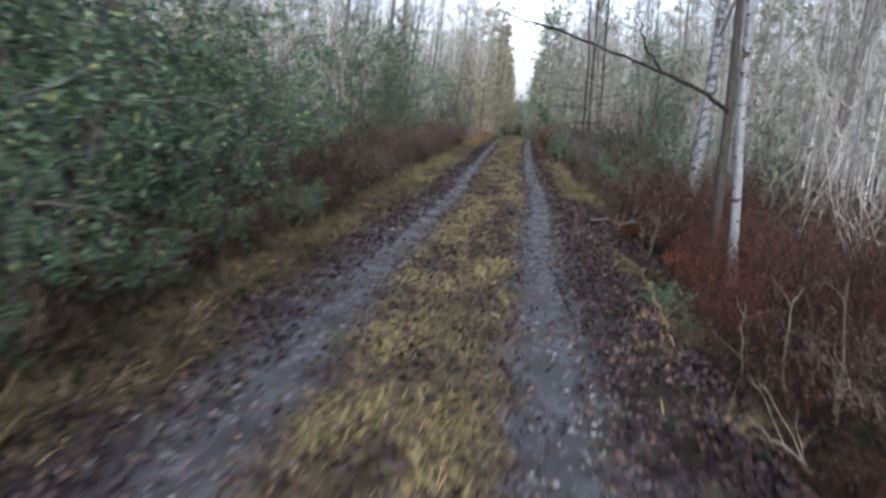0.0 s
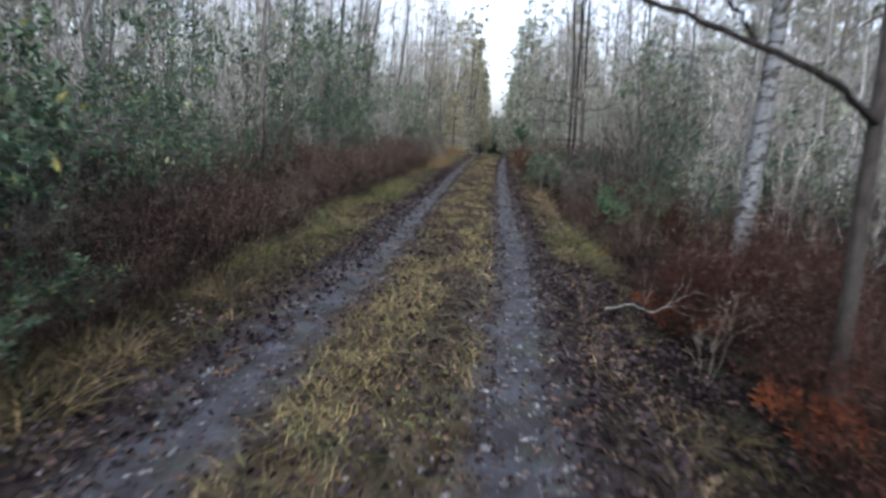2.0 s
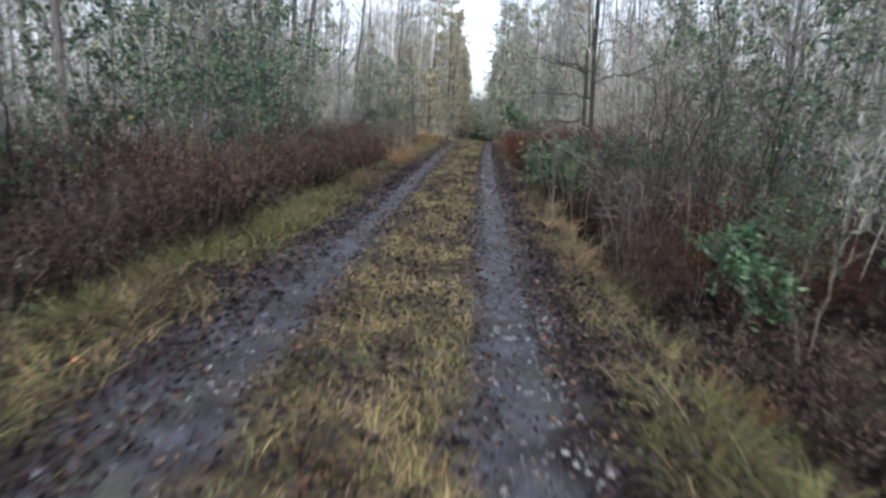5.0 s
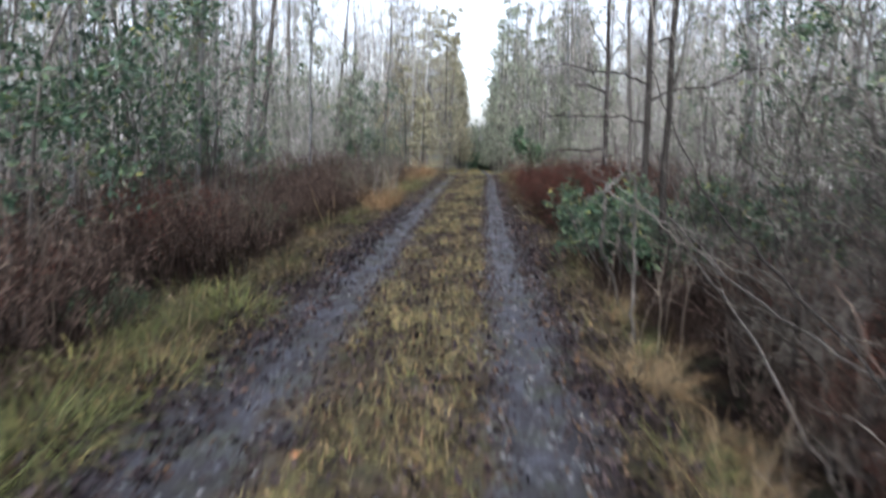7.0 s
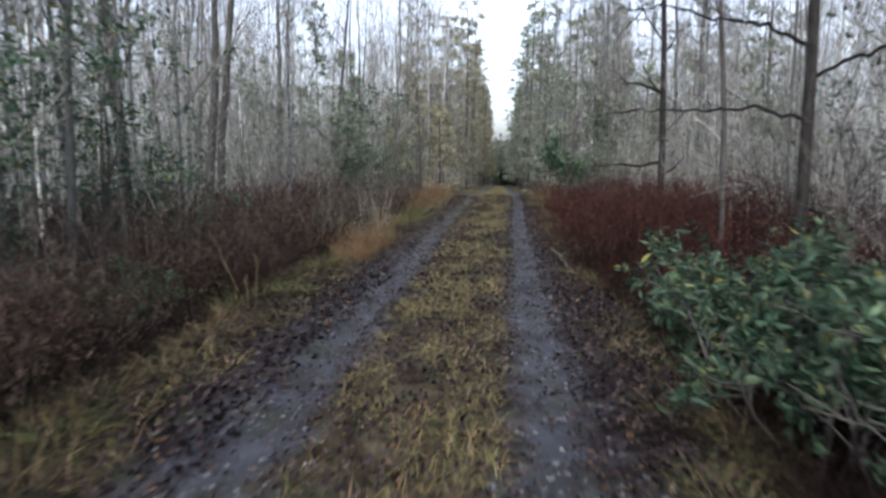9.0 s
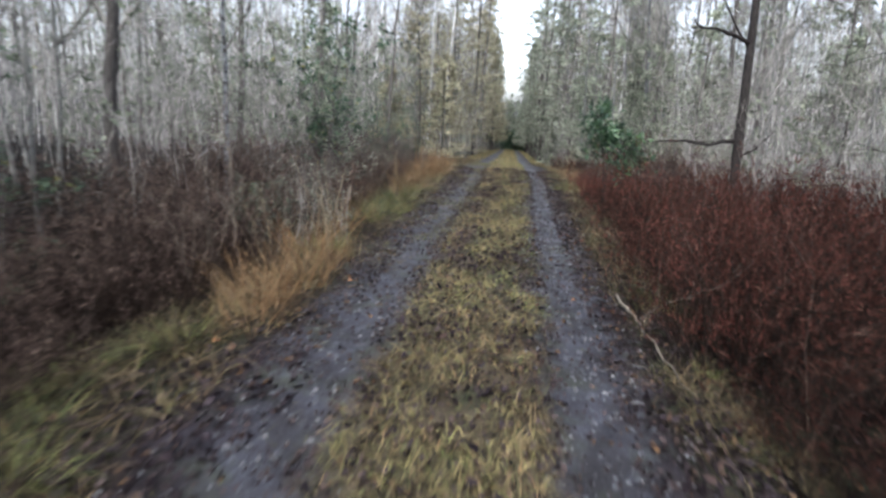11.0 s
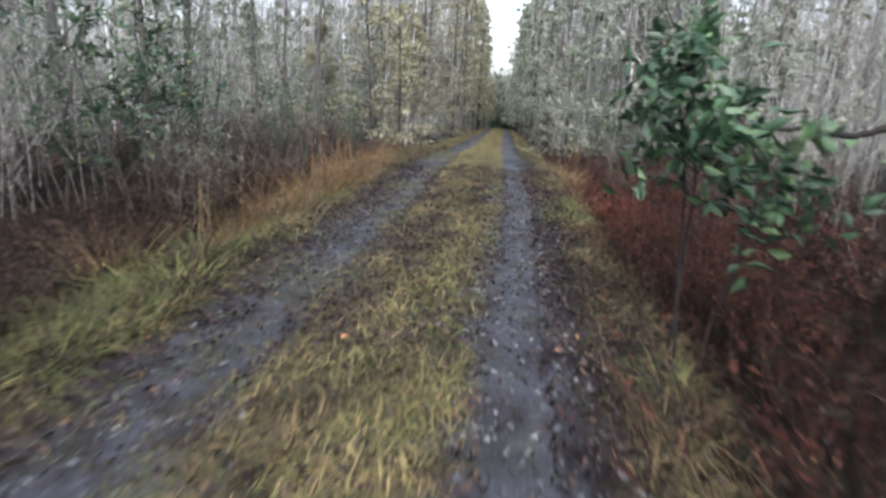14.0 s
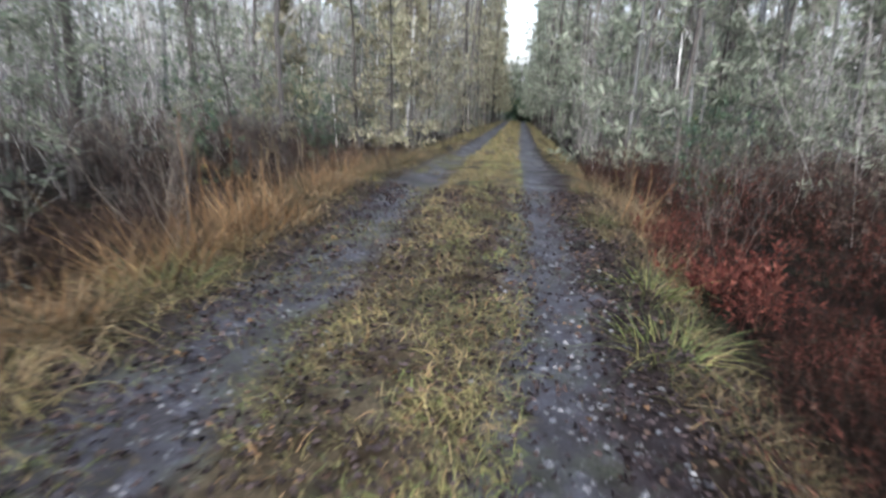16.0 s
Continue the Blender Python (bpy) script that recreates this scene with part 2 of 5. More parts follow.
# Far conifer needles, lightened so that the colour carries the distance haze.
M["hazed_green"] = many("hazed_needles", [(0, (0.184, 0.216, 0.166)), (0.6, (0.294, 0.327, 0.256)), (1, (0.405, 0.428, 0.351))], 0.8, 0.2, 4.0, 0.5)
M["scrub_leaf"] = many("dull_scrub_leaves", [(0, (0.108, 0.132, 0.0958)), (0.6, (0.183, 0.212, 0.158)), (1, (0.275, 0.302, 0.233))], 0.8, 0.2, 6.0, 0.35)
# Olive-brown pine needles, with distance haze mixed into the colour as well.
M["hazed_pine"] = many("hazed_pine_needles", [(0.0, (0.24, 0.24, 0.16)), (0.6, (0.39, 0.37, 0.26)), (1.0, (0.5, 0.46, 0.34))], 0.8, 0.2, 4.0, 0.5)
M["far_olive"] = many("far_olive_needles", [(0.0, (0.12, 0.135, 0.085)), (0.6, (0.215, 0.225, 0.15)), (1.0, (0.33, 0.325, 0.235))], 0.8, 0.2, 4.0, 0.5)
M["red"] = many("russet_fronds", [(0.0, (0.045, 0.018, 0.015)), (0.6, (0.105, 0.04, 0.032)), (0.95, (0.165, 0.068, 0.053)), (1.0, (0.23, 0.14, 0.105))], 0.9, 0.04, 6.0, 0.15, 0.4)
M["orange"] = many("fox_red_fern", [(0, (0.0558, 0.0161, 0.00682)), (1, (0.174, 0.0527, 0.0186))], 0.8, 0.2, 10.0, 0.15)
M["rosy"] = many("rosy_red_fern", [(0.0, (0.06, 0.018, 0.015)), (0.7, (0.15, 0.05, 0.04)), (1.0, (0.24, 0.095, 0.07))], 0.85, 0.1, 10.0, 0.15)
M["brown"] = many("brown_stems", [(0.0, (0.055, 0.042, 0.037)), (0.6, (0.12, 0.089, 0.078)), (0.95, (0.18, 0.136, 0.118)), (1.0, (0.24, 0.195, 0.155))], 0.9, 0.04, 6.0, 0.15, 0.4)
# Stems coloured near black: the shade deep in the thickets is painted in.
M["shaded_stem"] = many("shaded_thicket_stems", [(0, (0.0075, 0.00525, 0.0045)), (0.7, (0.0255, 0.0173, 0.015)), (0.95, (0.0488, 0.0353, 0.0307)), (1, (0.135, 0.109, 0.09))], 0.9, 0.05, 10.0)
M["straw"] = many("dry_straw_grass", [(0, (0.0852, 0.0597, 0.0336)), (0.6, (0.165, 0.122, 0.0701)), (1, (0.257, 0.207, 0.132))], 0.75, 0.25, 10.0, 0.2)
M["pale_straw"] = many("bleached_straw_stalks", [(0.0, (0.11, 0.09, 0.062)), (0.6, (0.2, 0.168, 0.12)), (1.0, (0.31, 0.27, 0.2))], 0.75, 0.25, 10.0)
M["pale_leaf"] = many("pale_grey_green_leaves", [(0.0, (0.05, 0.06, 0.045)), (0.6, (0.12, 0.133, 0.107)), (1.0, (0.26, 0.27, 0.225))], 0.6, 0.3, 8.0, 0.2)
M["rust_straw"] = many("rusty_straw_grass", [(0, (0.096, 0.056, 0.028)), (0.6, (0.208, 0.124, 0.06)), (1, (0.32, 0.224, 0.124))], 0.75, 0.25, 10.0, 0.2)
M["wild_grass"] = many("mixed_dead_and_olive_grass", [(0, (0.0124, 0.0105, 0.00558)), (0.4, (0.0341, 0.0285, 0.013)), (0.7, (0.0558, 0.0546, 0.0198)), (0.9, (0.093, 0.0651, 0.031)), (1, (0.174, 0.127, 0.0651))], 0.65, 0.25, 9.0, 0.15, 0.35)
M["grass"] = many("olive_grass", [(0.0, (0.055, 0.055, 0.024)), (0.4, (0.125, 0.118, 0.046)), (0.7, (0.19, 0.165, 0.07)), (0.9, (0.28, 0.21, 0.11)), (1.0, (0.24, 0.14, 0.075))], 0.6, 0.3, 9.0, 0.2)
M["green_grass"] = many("green_grass", [(0, (0.0428, 0.0581, 0.0214)), (0.5, (0.107, 0.128, 0.0401)), (0.85, (0.184, 0.179, 0.0641)), (1, (0.257, 0.213, 0.103))], 0.6, 0.3, 9.0, 0.25, 0.35)
M["stone"] = many("gravel_stones", [(0, (0.0204, 0.0218, 0.0272)), (0.7, (0.0544, 0.0578, 0.0694)), (0.97, (0.0884, 0.0918, 0.102)), (1, (0.129, 0.129, 0.136))], 0.5, 0.6, 30.0)
M["litter"] = many("fallen_leaves", [(0, (0.0129, 0.0104, 0.0114)), (0.5, (0.0389, 0.0311, 0.0337)), (0.85, (0.0622, 0.0482, 0.0488)), (0.97, (0.0877, 0.0596, 0.0414)), (1, (0.135, 0.0829, 0.0466))], 0.9, 0.04, 18.0)
M["dark_leaf"] = many("purple_brown_leaves", [(0, (0.00728, 0.00572, 0.00728)), (0.5, (0.0208, 0.0161, 0.0197)), (0.9, (0.0442, 0.0354, 0.0416)), (1, (0.0834, 0.052, 0.0364))], 0.85, 0.06, 25.0)
M["bright_leaf"] = many("orange_fallen_leaf", [(0.0, (0.3, 0.12, 0.05)), (1.0, (0.4, 0.21, 0.11))], 0.7, 0.2, 30.0)


def ground_material():
    m, n, l, b = nodes("track_and_forest_floor", 0.85, 0.15)
    geo = n.new("ShaderNodeNewGeometry")
    sep = n.new("ShaderNodeSeparateXYZ")
    l.new(geo.outputs["Position"], sep.inputs["Vector"])
    wob = noise_tex(n, l, 1.7, 8, 0.72)
    sh = n.new("ShaderNodeMath")
    sh.operation = "MULTIPLY_ADD"
    l.new(wob, sh.inputs[0])
    sh.inputs[1].default_value = 1.3
    l.new(sep.outputs["X"], sh.inputs[2])
    mr = n.new("ShaderNodeMapRange")
    mr.inputs["From Min"].default_value, mr.inputs["From Max"].default_value = -4.0 + 0.65, 4.0 + 0.65
    l.new(sh.outputs[0], mr.inputs["Value"])
    at = lambda x: (x + 4) / 8
    # Dark ditch soil and floor leaf, taken near black to hold the shade.
    gravel, strip, shaded_soil, leaf = (0.03, 0.032, 0.041), (0.05, 0.042, 0.028), (0.005, 0.0033, 0.003), (0.009, 0.007, 0.006)
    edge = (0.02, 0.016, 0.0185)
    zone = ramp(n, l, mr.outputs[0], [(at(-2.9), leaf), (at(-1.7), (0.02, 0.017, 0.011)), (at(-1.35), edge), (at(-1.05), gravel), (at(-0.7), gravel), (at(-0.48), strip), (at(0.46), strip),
                                       (at(0.64), gravel), (at(0.98), gravel), (at(1.15), edge), (at(1.5), (0.02, 0.016, 0.013)), (at(1.85), shaded_soil), (at(2.9), shaded_soil), (at(3.6), leaf)])
    fine = noise_tex(n, l, 42.0, 6, 0.75)
    tone = ramp(n, l, fine, [(0.3, (0.35, 0.35, 0.37)), (0.55, (0.95, 0.95, 0.95)), (0.74, (2.2, 2.18, 2.12))])
    mid = ramp(n, l, noise_tex(n, l, 4.5, 5, 0.6), [(0.32, (0.5, 0.46, 0.46)), (0.68, (1.4, 1.4, 1.4))])
    patch = ramp(n, l, noise_tex(n, l, 3.1, 7, 0.7), [(0.46, (1, 1, 1)), (0.58, (0.5, 0.45, 0.42))])
    zone = mixc(n, l, 1.0, zone, patch, "MULTIPLY")
    moss = ramp(n, l, noise_tex(n, l, 2.6, 8, 0.75), [(0.5, (0, 0, 0)), (0.62, (0.75, 0.75, 0.75))])
    zone = mixc(n, l, moss, zone, (0.026, 0.031, 0.02))
    col = mixc(n, l, 1.0, mixc(n, l, 1.0, zone, tone, "MULTIPLY"), mid, "MULTIPLY")
    l.new(col, b.inputs["Base Color"])
    bump(n, l, b, fine, 0.5, 0.016)
    wet = ramp(n, l, noise_tex(n, l, 2.2, 4), [(0.35, (0.5, 0.5, 0.5)), (0.65, (0.85, 0.85, 0.85))])
    l.new(wet, b.inputs["Roughness"])
    gloss = ramp(n, l, mr.outputs[0], [(at(-1.5), (0.03, 0.03, 0.03)), (at(-1.0), (0.3, 0.3, 0.3)), (at(-0.7), (0.3, 0.3, 0.3)), (at(-0.4), (0.03, 0.03, 0.03)), (at(0.45), (0.03, 0.03, 0.03)), (at(0.65), (0.3, 0.3, 0.3)), (at(1.0), (0.3, 0.3, 0.3)), (at(1.3), (0.03, 0.03, 0.03))])
    l.new(gloss, b.inputs["Specular IOR Level"])
    return m


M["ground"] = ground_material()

# ---- builders: batches of tubes, blades, leaves and stones, gathered into one mesh ----
rng = np.random.default_rng(7)


class Batch:
    """Vertices and faces of one mesh."""

    def __init__(self):
        self.v, self.f, self.count = [], [], 0

    def add(self, verts, faces):
        verts = np.asarray(verts, float).reshape(-1, 3)
        self.v.append(verts)
        self.f.append(np.asarray(faces, int) + self.count)
        self.count += len(verts)
        return self

    def mesh(self, name, material, smooth=True):
        me = bpy.data.meshes.new(name)
        v = np.concatenate(self.v)
        me.vertices.add(len(v))
        me.vertices.foreach_set("co", v.astype(np.float32).ravel())
        sizes = np.concatenate([np.full(len(f), f.shape[1]) for f in self.f])
        loops = np.concatenate([f.ravel() for f in self.f])
        me.loops.add(len(loops))
        me.loops.foreach_set("vertex_index", loops.astype(np.int32))
        me.polygons.add(len(sizes))
        me.polygons.foreach_set("loop_start", np.concatenate([[0], np.cumsum(sizes)[:-1]]).astype(np.int32))
        me.polygons.foreach_set("use_smooth", np.full(len(sizes), smooth))
        me.update(calc_edges=True)
        me.materials.append(material)
        return me


def unit(a):
    return a / np.maximum(np.linalg.norm(a, axis=-1, keepdims=True), 1e-9)


def side_of(d):
    """A vector square on each d."""
    ref = np.where(np.abs(d[..., 2:3]) > 0.9, np.array([1.0, 0, 0]), np.array([0, 0, 1.0]))
    return unit(np.cross(d, ref))


def tubes(b, p, r, sides=3):
    """p: (N, K, 3) lines, r: (N, K) radii."""
    n, k = p.shape[:2]
    d = unit(np.gradient(p, axis=1))
    u = side_of(d)
    w = np.cross(d, u)
    a = np.arange(sides) * 2 * np.pi / sides
    ring = p[:, :, None] + r[:, :, None, None] * (u[:, :, None] * np.cos(a)[:, None] + w[:, :, None] * np.sin(a)[:, None])
    i = np.arange(n * k * sides).reshape(n, k, sides)
    j = np.roll(i, -1, axis=2)
    f = np.stack([i[:, :-1], j[:, :-1], j[:, 1:], i[:, 1:]], -1).reshape(-1, 4)
    return b.add(ring, f)


def lines(base, head, length, k, wander=0.08, sag=0.0, lift=0.0):
    """Bent lines from base (N, 3) along head (N, 3): (N, k, 3)."""
    n = len(base)
    s = np.linspace(0, 1, k)[None, :, None]
    length = np.broadcast_to(np.asarray(length, float), (n,))[:, None, None]
    step = rng.normal(0, wander, (n, k, 3))
    step[:, 0] = 0
    p = base[:, None] + (head[:, None] * s + np.cumsum(step, 1) / k * 2.2 * s ** 0.5) * length
    p[:, :, 2] += ((lift - sag) * s ** 2 * length)[:, :, 0]
    return p


def children(p, per, start, spread, up):
    """Places and headings of per branches on each line of p."""
    n, k = p.shape[:2]
    t = rng.uniform(start, 1.0, (n, per)) * (k - 1)
    i = np.minimum(t.astype(int), k - 2)
    f = (t - i)[..., None]
    rows = np.arange(n)[:, None]
    base = p[rows, i] * (1 - f) + p[rows, i + 1] * f
    along = unit(p[rows, i + 1] - p[rows, i])
    out = unit(rng.normal(0, 1, (n, per, 3)))
    out = unit(out - along * np.sum(out * along, -1, keepdims=True))
    head = unit(along * (1 - spread) + out * spread + np.array([0, 0, up]))
    return base.reshape(-1, 3), head.reshape(-1, 3), (t / (k - 1)).ravel()


def taper(n, k, r0, r1):
    r0 = np.broadcast_to(np.asarray(r0, float), (n,))[:, None]
    r1 = np.broadcast_to(np.asarray(r1, float), (n,))[:, None]
    s = np.linspace(0, 1, k)[None]
    return r0 * (1 - s) + r1 * s


def leaves(b, c, head, size, narrow=0.4, fold=0.25):
    """Leaf blades folded along the midrib: c (N, 3) stalk ends."""
    n = len(c)
    size = np.broadcast_to(np.asarray(size, float), (n,))[:, None]
    u = side_of(head)
    turn = rng.uniform(0, 2 * np.pi, (n, 1))
    w = np.cross(head, u)
    u, w = u * np.cos(turn) + w * np.sin(turn), -u * np.sin(turn) + w * np.cos(turn)
    lift = w * size * fold * 0.5
    left, right = c + head * size * 0.45 + u * size * narrow * 0.5 + lift, c + head * size * 0.45 - u * size * narrow * 0.5 + lift
    tip = c + head * size - w * size * fold * rng.uniform(-0.3, 0.8, (n, 1))
    i = np.arange(n)[:, None] * 4
    return b.add(np.stack([c, left, tip, right], 1), np.concatenate([i + np.array([[0, 2, 1]]), i + np.array([[0, 3, 2]])]))


def spikes(b, c, head, length, r):
    """Fine straight twigs, each drawn out to a point."""
    n = len(c)
    u = side_of(head)
    w = np.cross(head, u)
    r = np.broadcast_to(np.asarray(r, float), (n,))[:, None]
    tip = c + head * np.broadcast_to(np.asarray(length, float), (n,))[:, None]
    v = np.stack([c + u * r, c + (-0.5 * u + 0.87 * w) * r, c + (-0.5 * u - 0.87 * w) * r, tip], 1)
    i = np.arange(n)[:, None] * 4
    return b.add(v, np.concatenate([i + np.array([[0, 1, 3]]), i + np.array([[1, 2, 3]]), i + np.array([[2, 0, 3]])]))


def blades(b, c, head, length, width, droop=0.5, k=3):
    """Grass blades: tapering strips that bend over."""
    n = len(c)
    length = np.broadcast_to(np.asarray(length, float), (n,))[:, None, None]
    s = np.linspace(0, 1, k + 1)[None, :, None]
    out = unit(np.concatenate([head[:, :2], np.zeros((n, 1))], 1) + 1e-6)
    droop = (np.asarray(droop) * rng.uniform(0.4, 1.5, n))[:, None, None]
    p = c[:, None] + head[:, None] * s * length + (out[:, None] * 0.6 + np.array([0, 0, -0.8])) * s ** 2 * length * droop
    u = side_of(unit(head + rng.normal(0, 0.3, (n, 3))))[:, None] * np.broadcast_to(np.asarray(width, float), (n,))[:, None, None] * 0.5
    wid = (1 - s[:, :-1]) ** 0.6
    pair = np.stack([p[:, :-1] - u * wid, p[:, :-1] + u * wid], 2).reshape(n, -1, 3)
    v = np.concatenate([pair, p[:, -1:]], 1)
    m = 2 * k + 1
    i = np.arange(n)[:, None] * m
    for q in range(k - 1):
        b.add(v, i + np.array([[2 * q, 2 * q + 1, 2 * q + 3, 2 * q + 2]])) if q == 0 else b.f.append(i + np.array([[2 * q, 2 * q + 1, 2 * q + 3, 2 * q + 2]]) + b.count - n * m)
    b.f.append(i + np.array([[2 * k - 2, 2 * k - 1, 2 * k]]) + b.count - n * m)
    return b


ICO = np.array([(1, 0, 0), (-1, 0, 0), (0, 1, 0), (0, -1, 0), (0, 0, 1), (0, 0, -1)], float)
ICO_F = np.array([(0, 2, 4), (2, 1, 4), (1, 3, 4), (3, 0, 4), (2, 0, 5), (1, 2, 5), (3, 1, 5), (0, 3, 5)])


def stones(b, c, size):
    n = len(c)
    a = rng.uniform(0, 2 * np.pi, n)
    v = ICO[None] * (1 + rng.normal(0, 0.22, (n, 6, 1))) * np.stack([rng.uniform(0.7, 1.3, n), rng.uniform(0.6, 1.1, n), rng.uniform(0.35, 0.7, n)], 1)[:, None]
    v = np.stack([v[..., 0] * np.cos(a)[:, None] - v[..., 1] * np.sin(a)[:, None], v[..., 0] * np.sin(a)[:, None] + v[..., 1] * np.cos(a)[:, None], v[..., 2]], -1)
    v = c[:, None] + v * np.broadcast_to(size, (n,))[:, None, None]
    return b.add(v, (ICO_F[None] + np.arange(n)[:, None, None] * 6).reshape(-1, 3))


def obj(name, batch, material, parent=None, label="", smooth=True):
    ob = new(name, batch.mesh(name, material, smooth))
    if parent:
        ob.parent = parent
    if label:
        ob["label"] = label
    return ob


def thing(name, label, category, group="", at=(0, 0, 0), turn=0.0, size=1.0):
    e = new(name)
    e.empty_display_size = 0.2
    e.matrix_basis = Matrix.LocRotScale(at, Euler((0, 0, turn)), (size, size, size))
    return tagged(e, label, category, group)


# ---- the lie of the land ----
def middle(y):
    """Where the middle of the track runs: straight but for a slight wander."""
    y = np.asarray(y, float)
    return 0.11 * np.exp(-((y - 10.5) / 4) ** 2) + 0.15 * np.exp(-((y - 36) / 7) ** 2) + 0.02 * np.sin(y * 0.8)


def height(x, y):
    """Track on a low bank: two worn wheel ruts, a raised middle, verges, ditches and an uneven wood floor."""
    x, y = np.clip(np.asarray(x, float), -40, 40) - middle(y), np.asarray(y, float)
    rut = -0.045 * np.exp(-((x + 0.86) / 0.22) ** 2) - 0.035 * np.exp(-((x - 0.82) / 0.2) ** 2) + 0.03 * np.exp(-(x / 0.4) ** 2)
    wav = 0.035 * np.sin(y * 0.9 + 1.0) * np.sin(x * 1.7 + y * 0.23)
    right = -0.5 / (1 + np.exp(-(x - 1.95 - 0.12 * np.sin(y * 0.7)) / 0.16)) + 0.16 / (1 + np.exp(-(x - 4.2) / 0.4))
    left = -0.34 / (1 + np.exp((x + 2.55 - 0.15 * np.sin(y * 0.6 + 2)) / 0.2)) + 0.14 / (1 + np.exp((x + 4.8) / 0.4))
    dip = -0.05 * np.clip(y - 34, 0, 70) * np.clip((y - 34) / 12, 0, 1)
    rough = (0.05 * np.sin(x * 2.3 + y * 1.1) * np.cos(y * 1.9 - x) + 0.03 * np.sin(x * 5.1) * np.sin(y * 4.3)) * np.clip((np.abs(x) - 1.2) / 1.5, 0, 1)
    return rut + wav * 0.4 + right + left + rough + dip


def build_ground():
    xs = np.concatenate([np.linspace(-900, -60, 8), np.linspace(-50, -7, 30), np.linspace(-6.6, 6.6, 120), np.linspace(7, 50, 30), np.linspace(60, 900, 8)])
    ys = np.concatenate([np.linspace(-900, -20, 8), np.linspace(-15, -2, 14), np.linspace(-1.5, 42, 300), np.linspace(43, 180, 90), np.linspace(200, 1200, 10)])
    gx, gy = np.meshgrid(xs, ys)
    z = height(gx, gy)
    z += np.where((np.abs(gx) < 2.2) & (gy < 45) & (gy > -2), rng.normal(0, 0.006, gx.shape), 0)
    i = np.arange(gx.size).reshape(gx.shape)
    f = np.stack([i[:-1, :-1], i[:-1, 1:], i[1:, 1:], i[1:, :-1]], -1).reshape(-1, 4)
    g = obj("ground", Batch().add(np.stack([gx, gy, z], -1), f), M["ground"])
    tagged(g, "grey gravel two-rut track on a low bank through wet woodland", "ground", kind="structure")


build_ground()


# ---- kinds of plants ----
def placed(x, y, size=1.0, turn=None, lean=0.0, sink=0.03):
    """The pose of a thing that stands on the ground and leans towards the track by so many degrees."""
    a = -math.copysign(radians(lean), x)
    return Matrix.Translation((x, y, float(height(x, y)) - sink)) @ Matrix.Rotation(a, 4, "Y") @ Matrix.Rotation(rng.uniform(0, 6.28) if turn is None else turn, 4, "Z") @ Matrix.Diagonal((size, size, size, 1))


def repeat(first, spots, lean=0.0):
    """first, and copies of it, at the spots (x, y, size)."""
    first.matrix_basis = placed(*spots[0], lean=lean)
    for spot in spots[1:]:
        m = placed(*spot, lean=lean * rng.uniform(0.3, 1.4))
        copy_thing(first, m).matrix_basis = m


def scatter(n, x0, x1, y0, y1, s0=0.8, s1=1.25):
    return [(rng.uniform(x0, x1), rng.uniform(y0, y1), rng.uniform(s0, s1)) for _ in range(n)]


def rows_of(x0, x1, dx, y0, y1, dy, s0=0.85, s1=1.2):
    """Spots that fill a stretch evenly, each a little off."""
    return [(x + rng.uniform(-0.3, 0.3) * dx, y + rng.uniform(-0.4, 0.4) * dy, rng.uniform(s0, s1)) for x in np.arange(x0, x1, dx) for y in np.arange(y0, y1, dy)]


def slender_tree(label, h=9.0, r=0.06, material="pale_bark", limbs=14, first=0.25, lean=0.04, group="slender bare trees in the wood", twigs="twig", up=0.35, name="slender_tree", reach=0.26, wander=0.03):
    t = thing(name, label, "tree", group)
    head = unit(np.array([[rng.normal(0, lean), rng.normal(0, lean), 1.0]]))
    p = lines(np.array([[0, 0, -0.25]]), head, h, 14, wander)
    rad = taper(1, 14, r, r * 0.22)
    rad[:, 0] *= 1.35
    obj("trunk", tubes(Batch(), p, rad, 9), M[material], t)
    b0, d0, s0 = children(p, limbs, first, 0.62, up)
    l0 = h * reach * (1.15 - s0) * rng.uniform(0.5, 1.3, len(s0))
    p0 = lines(b0, d0, l0, 5, 0.14, lift=0.15)
    b = Batch()
    tubes(b, p0, taper(len(p0), 5, r * 0.3 * (1.2 - s0) + 0.004, 0.004), 4)
    b1, d1, s1 = children(p0, 6, 0.15, 0.5, 0.25)
    p1 = lines(b1, d1, np.repeat(l0, 6) * rng.uniform(0.2, 0.6, len(s1)), 3, 0.16)
    tubes(b, p1, taper(len(p1), 3, 0.007, 0.0025), 3)
    b2, d2, s2 = children(p1, 5, 0.1, 0.5, 0.25)
    spikes(b, b2, d2, rng.uniform(0.2, 0.6, len(s2)), 0.003)
    obj("crown", b, M[twigs], t)
    return t


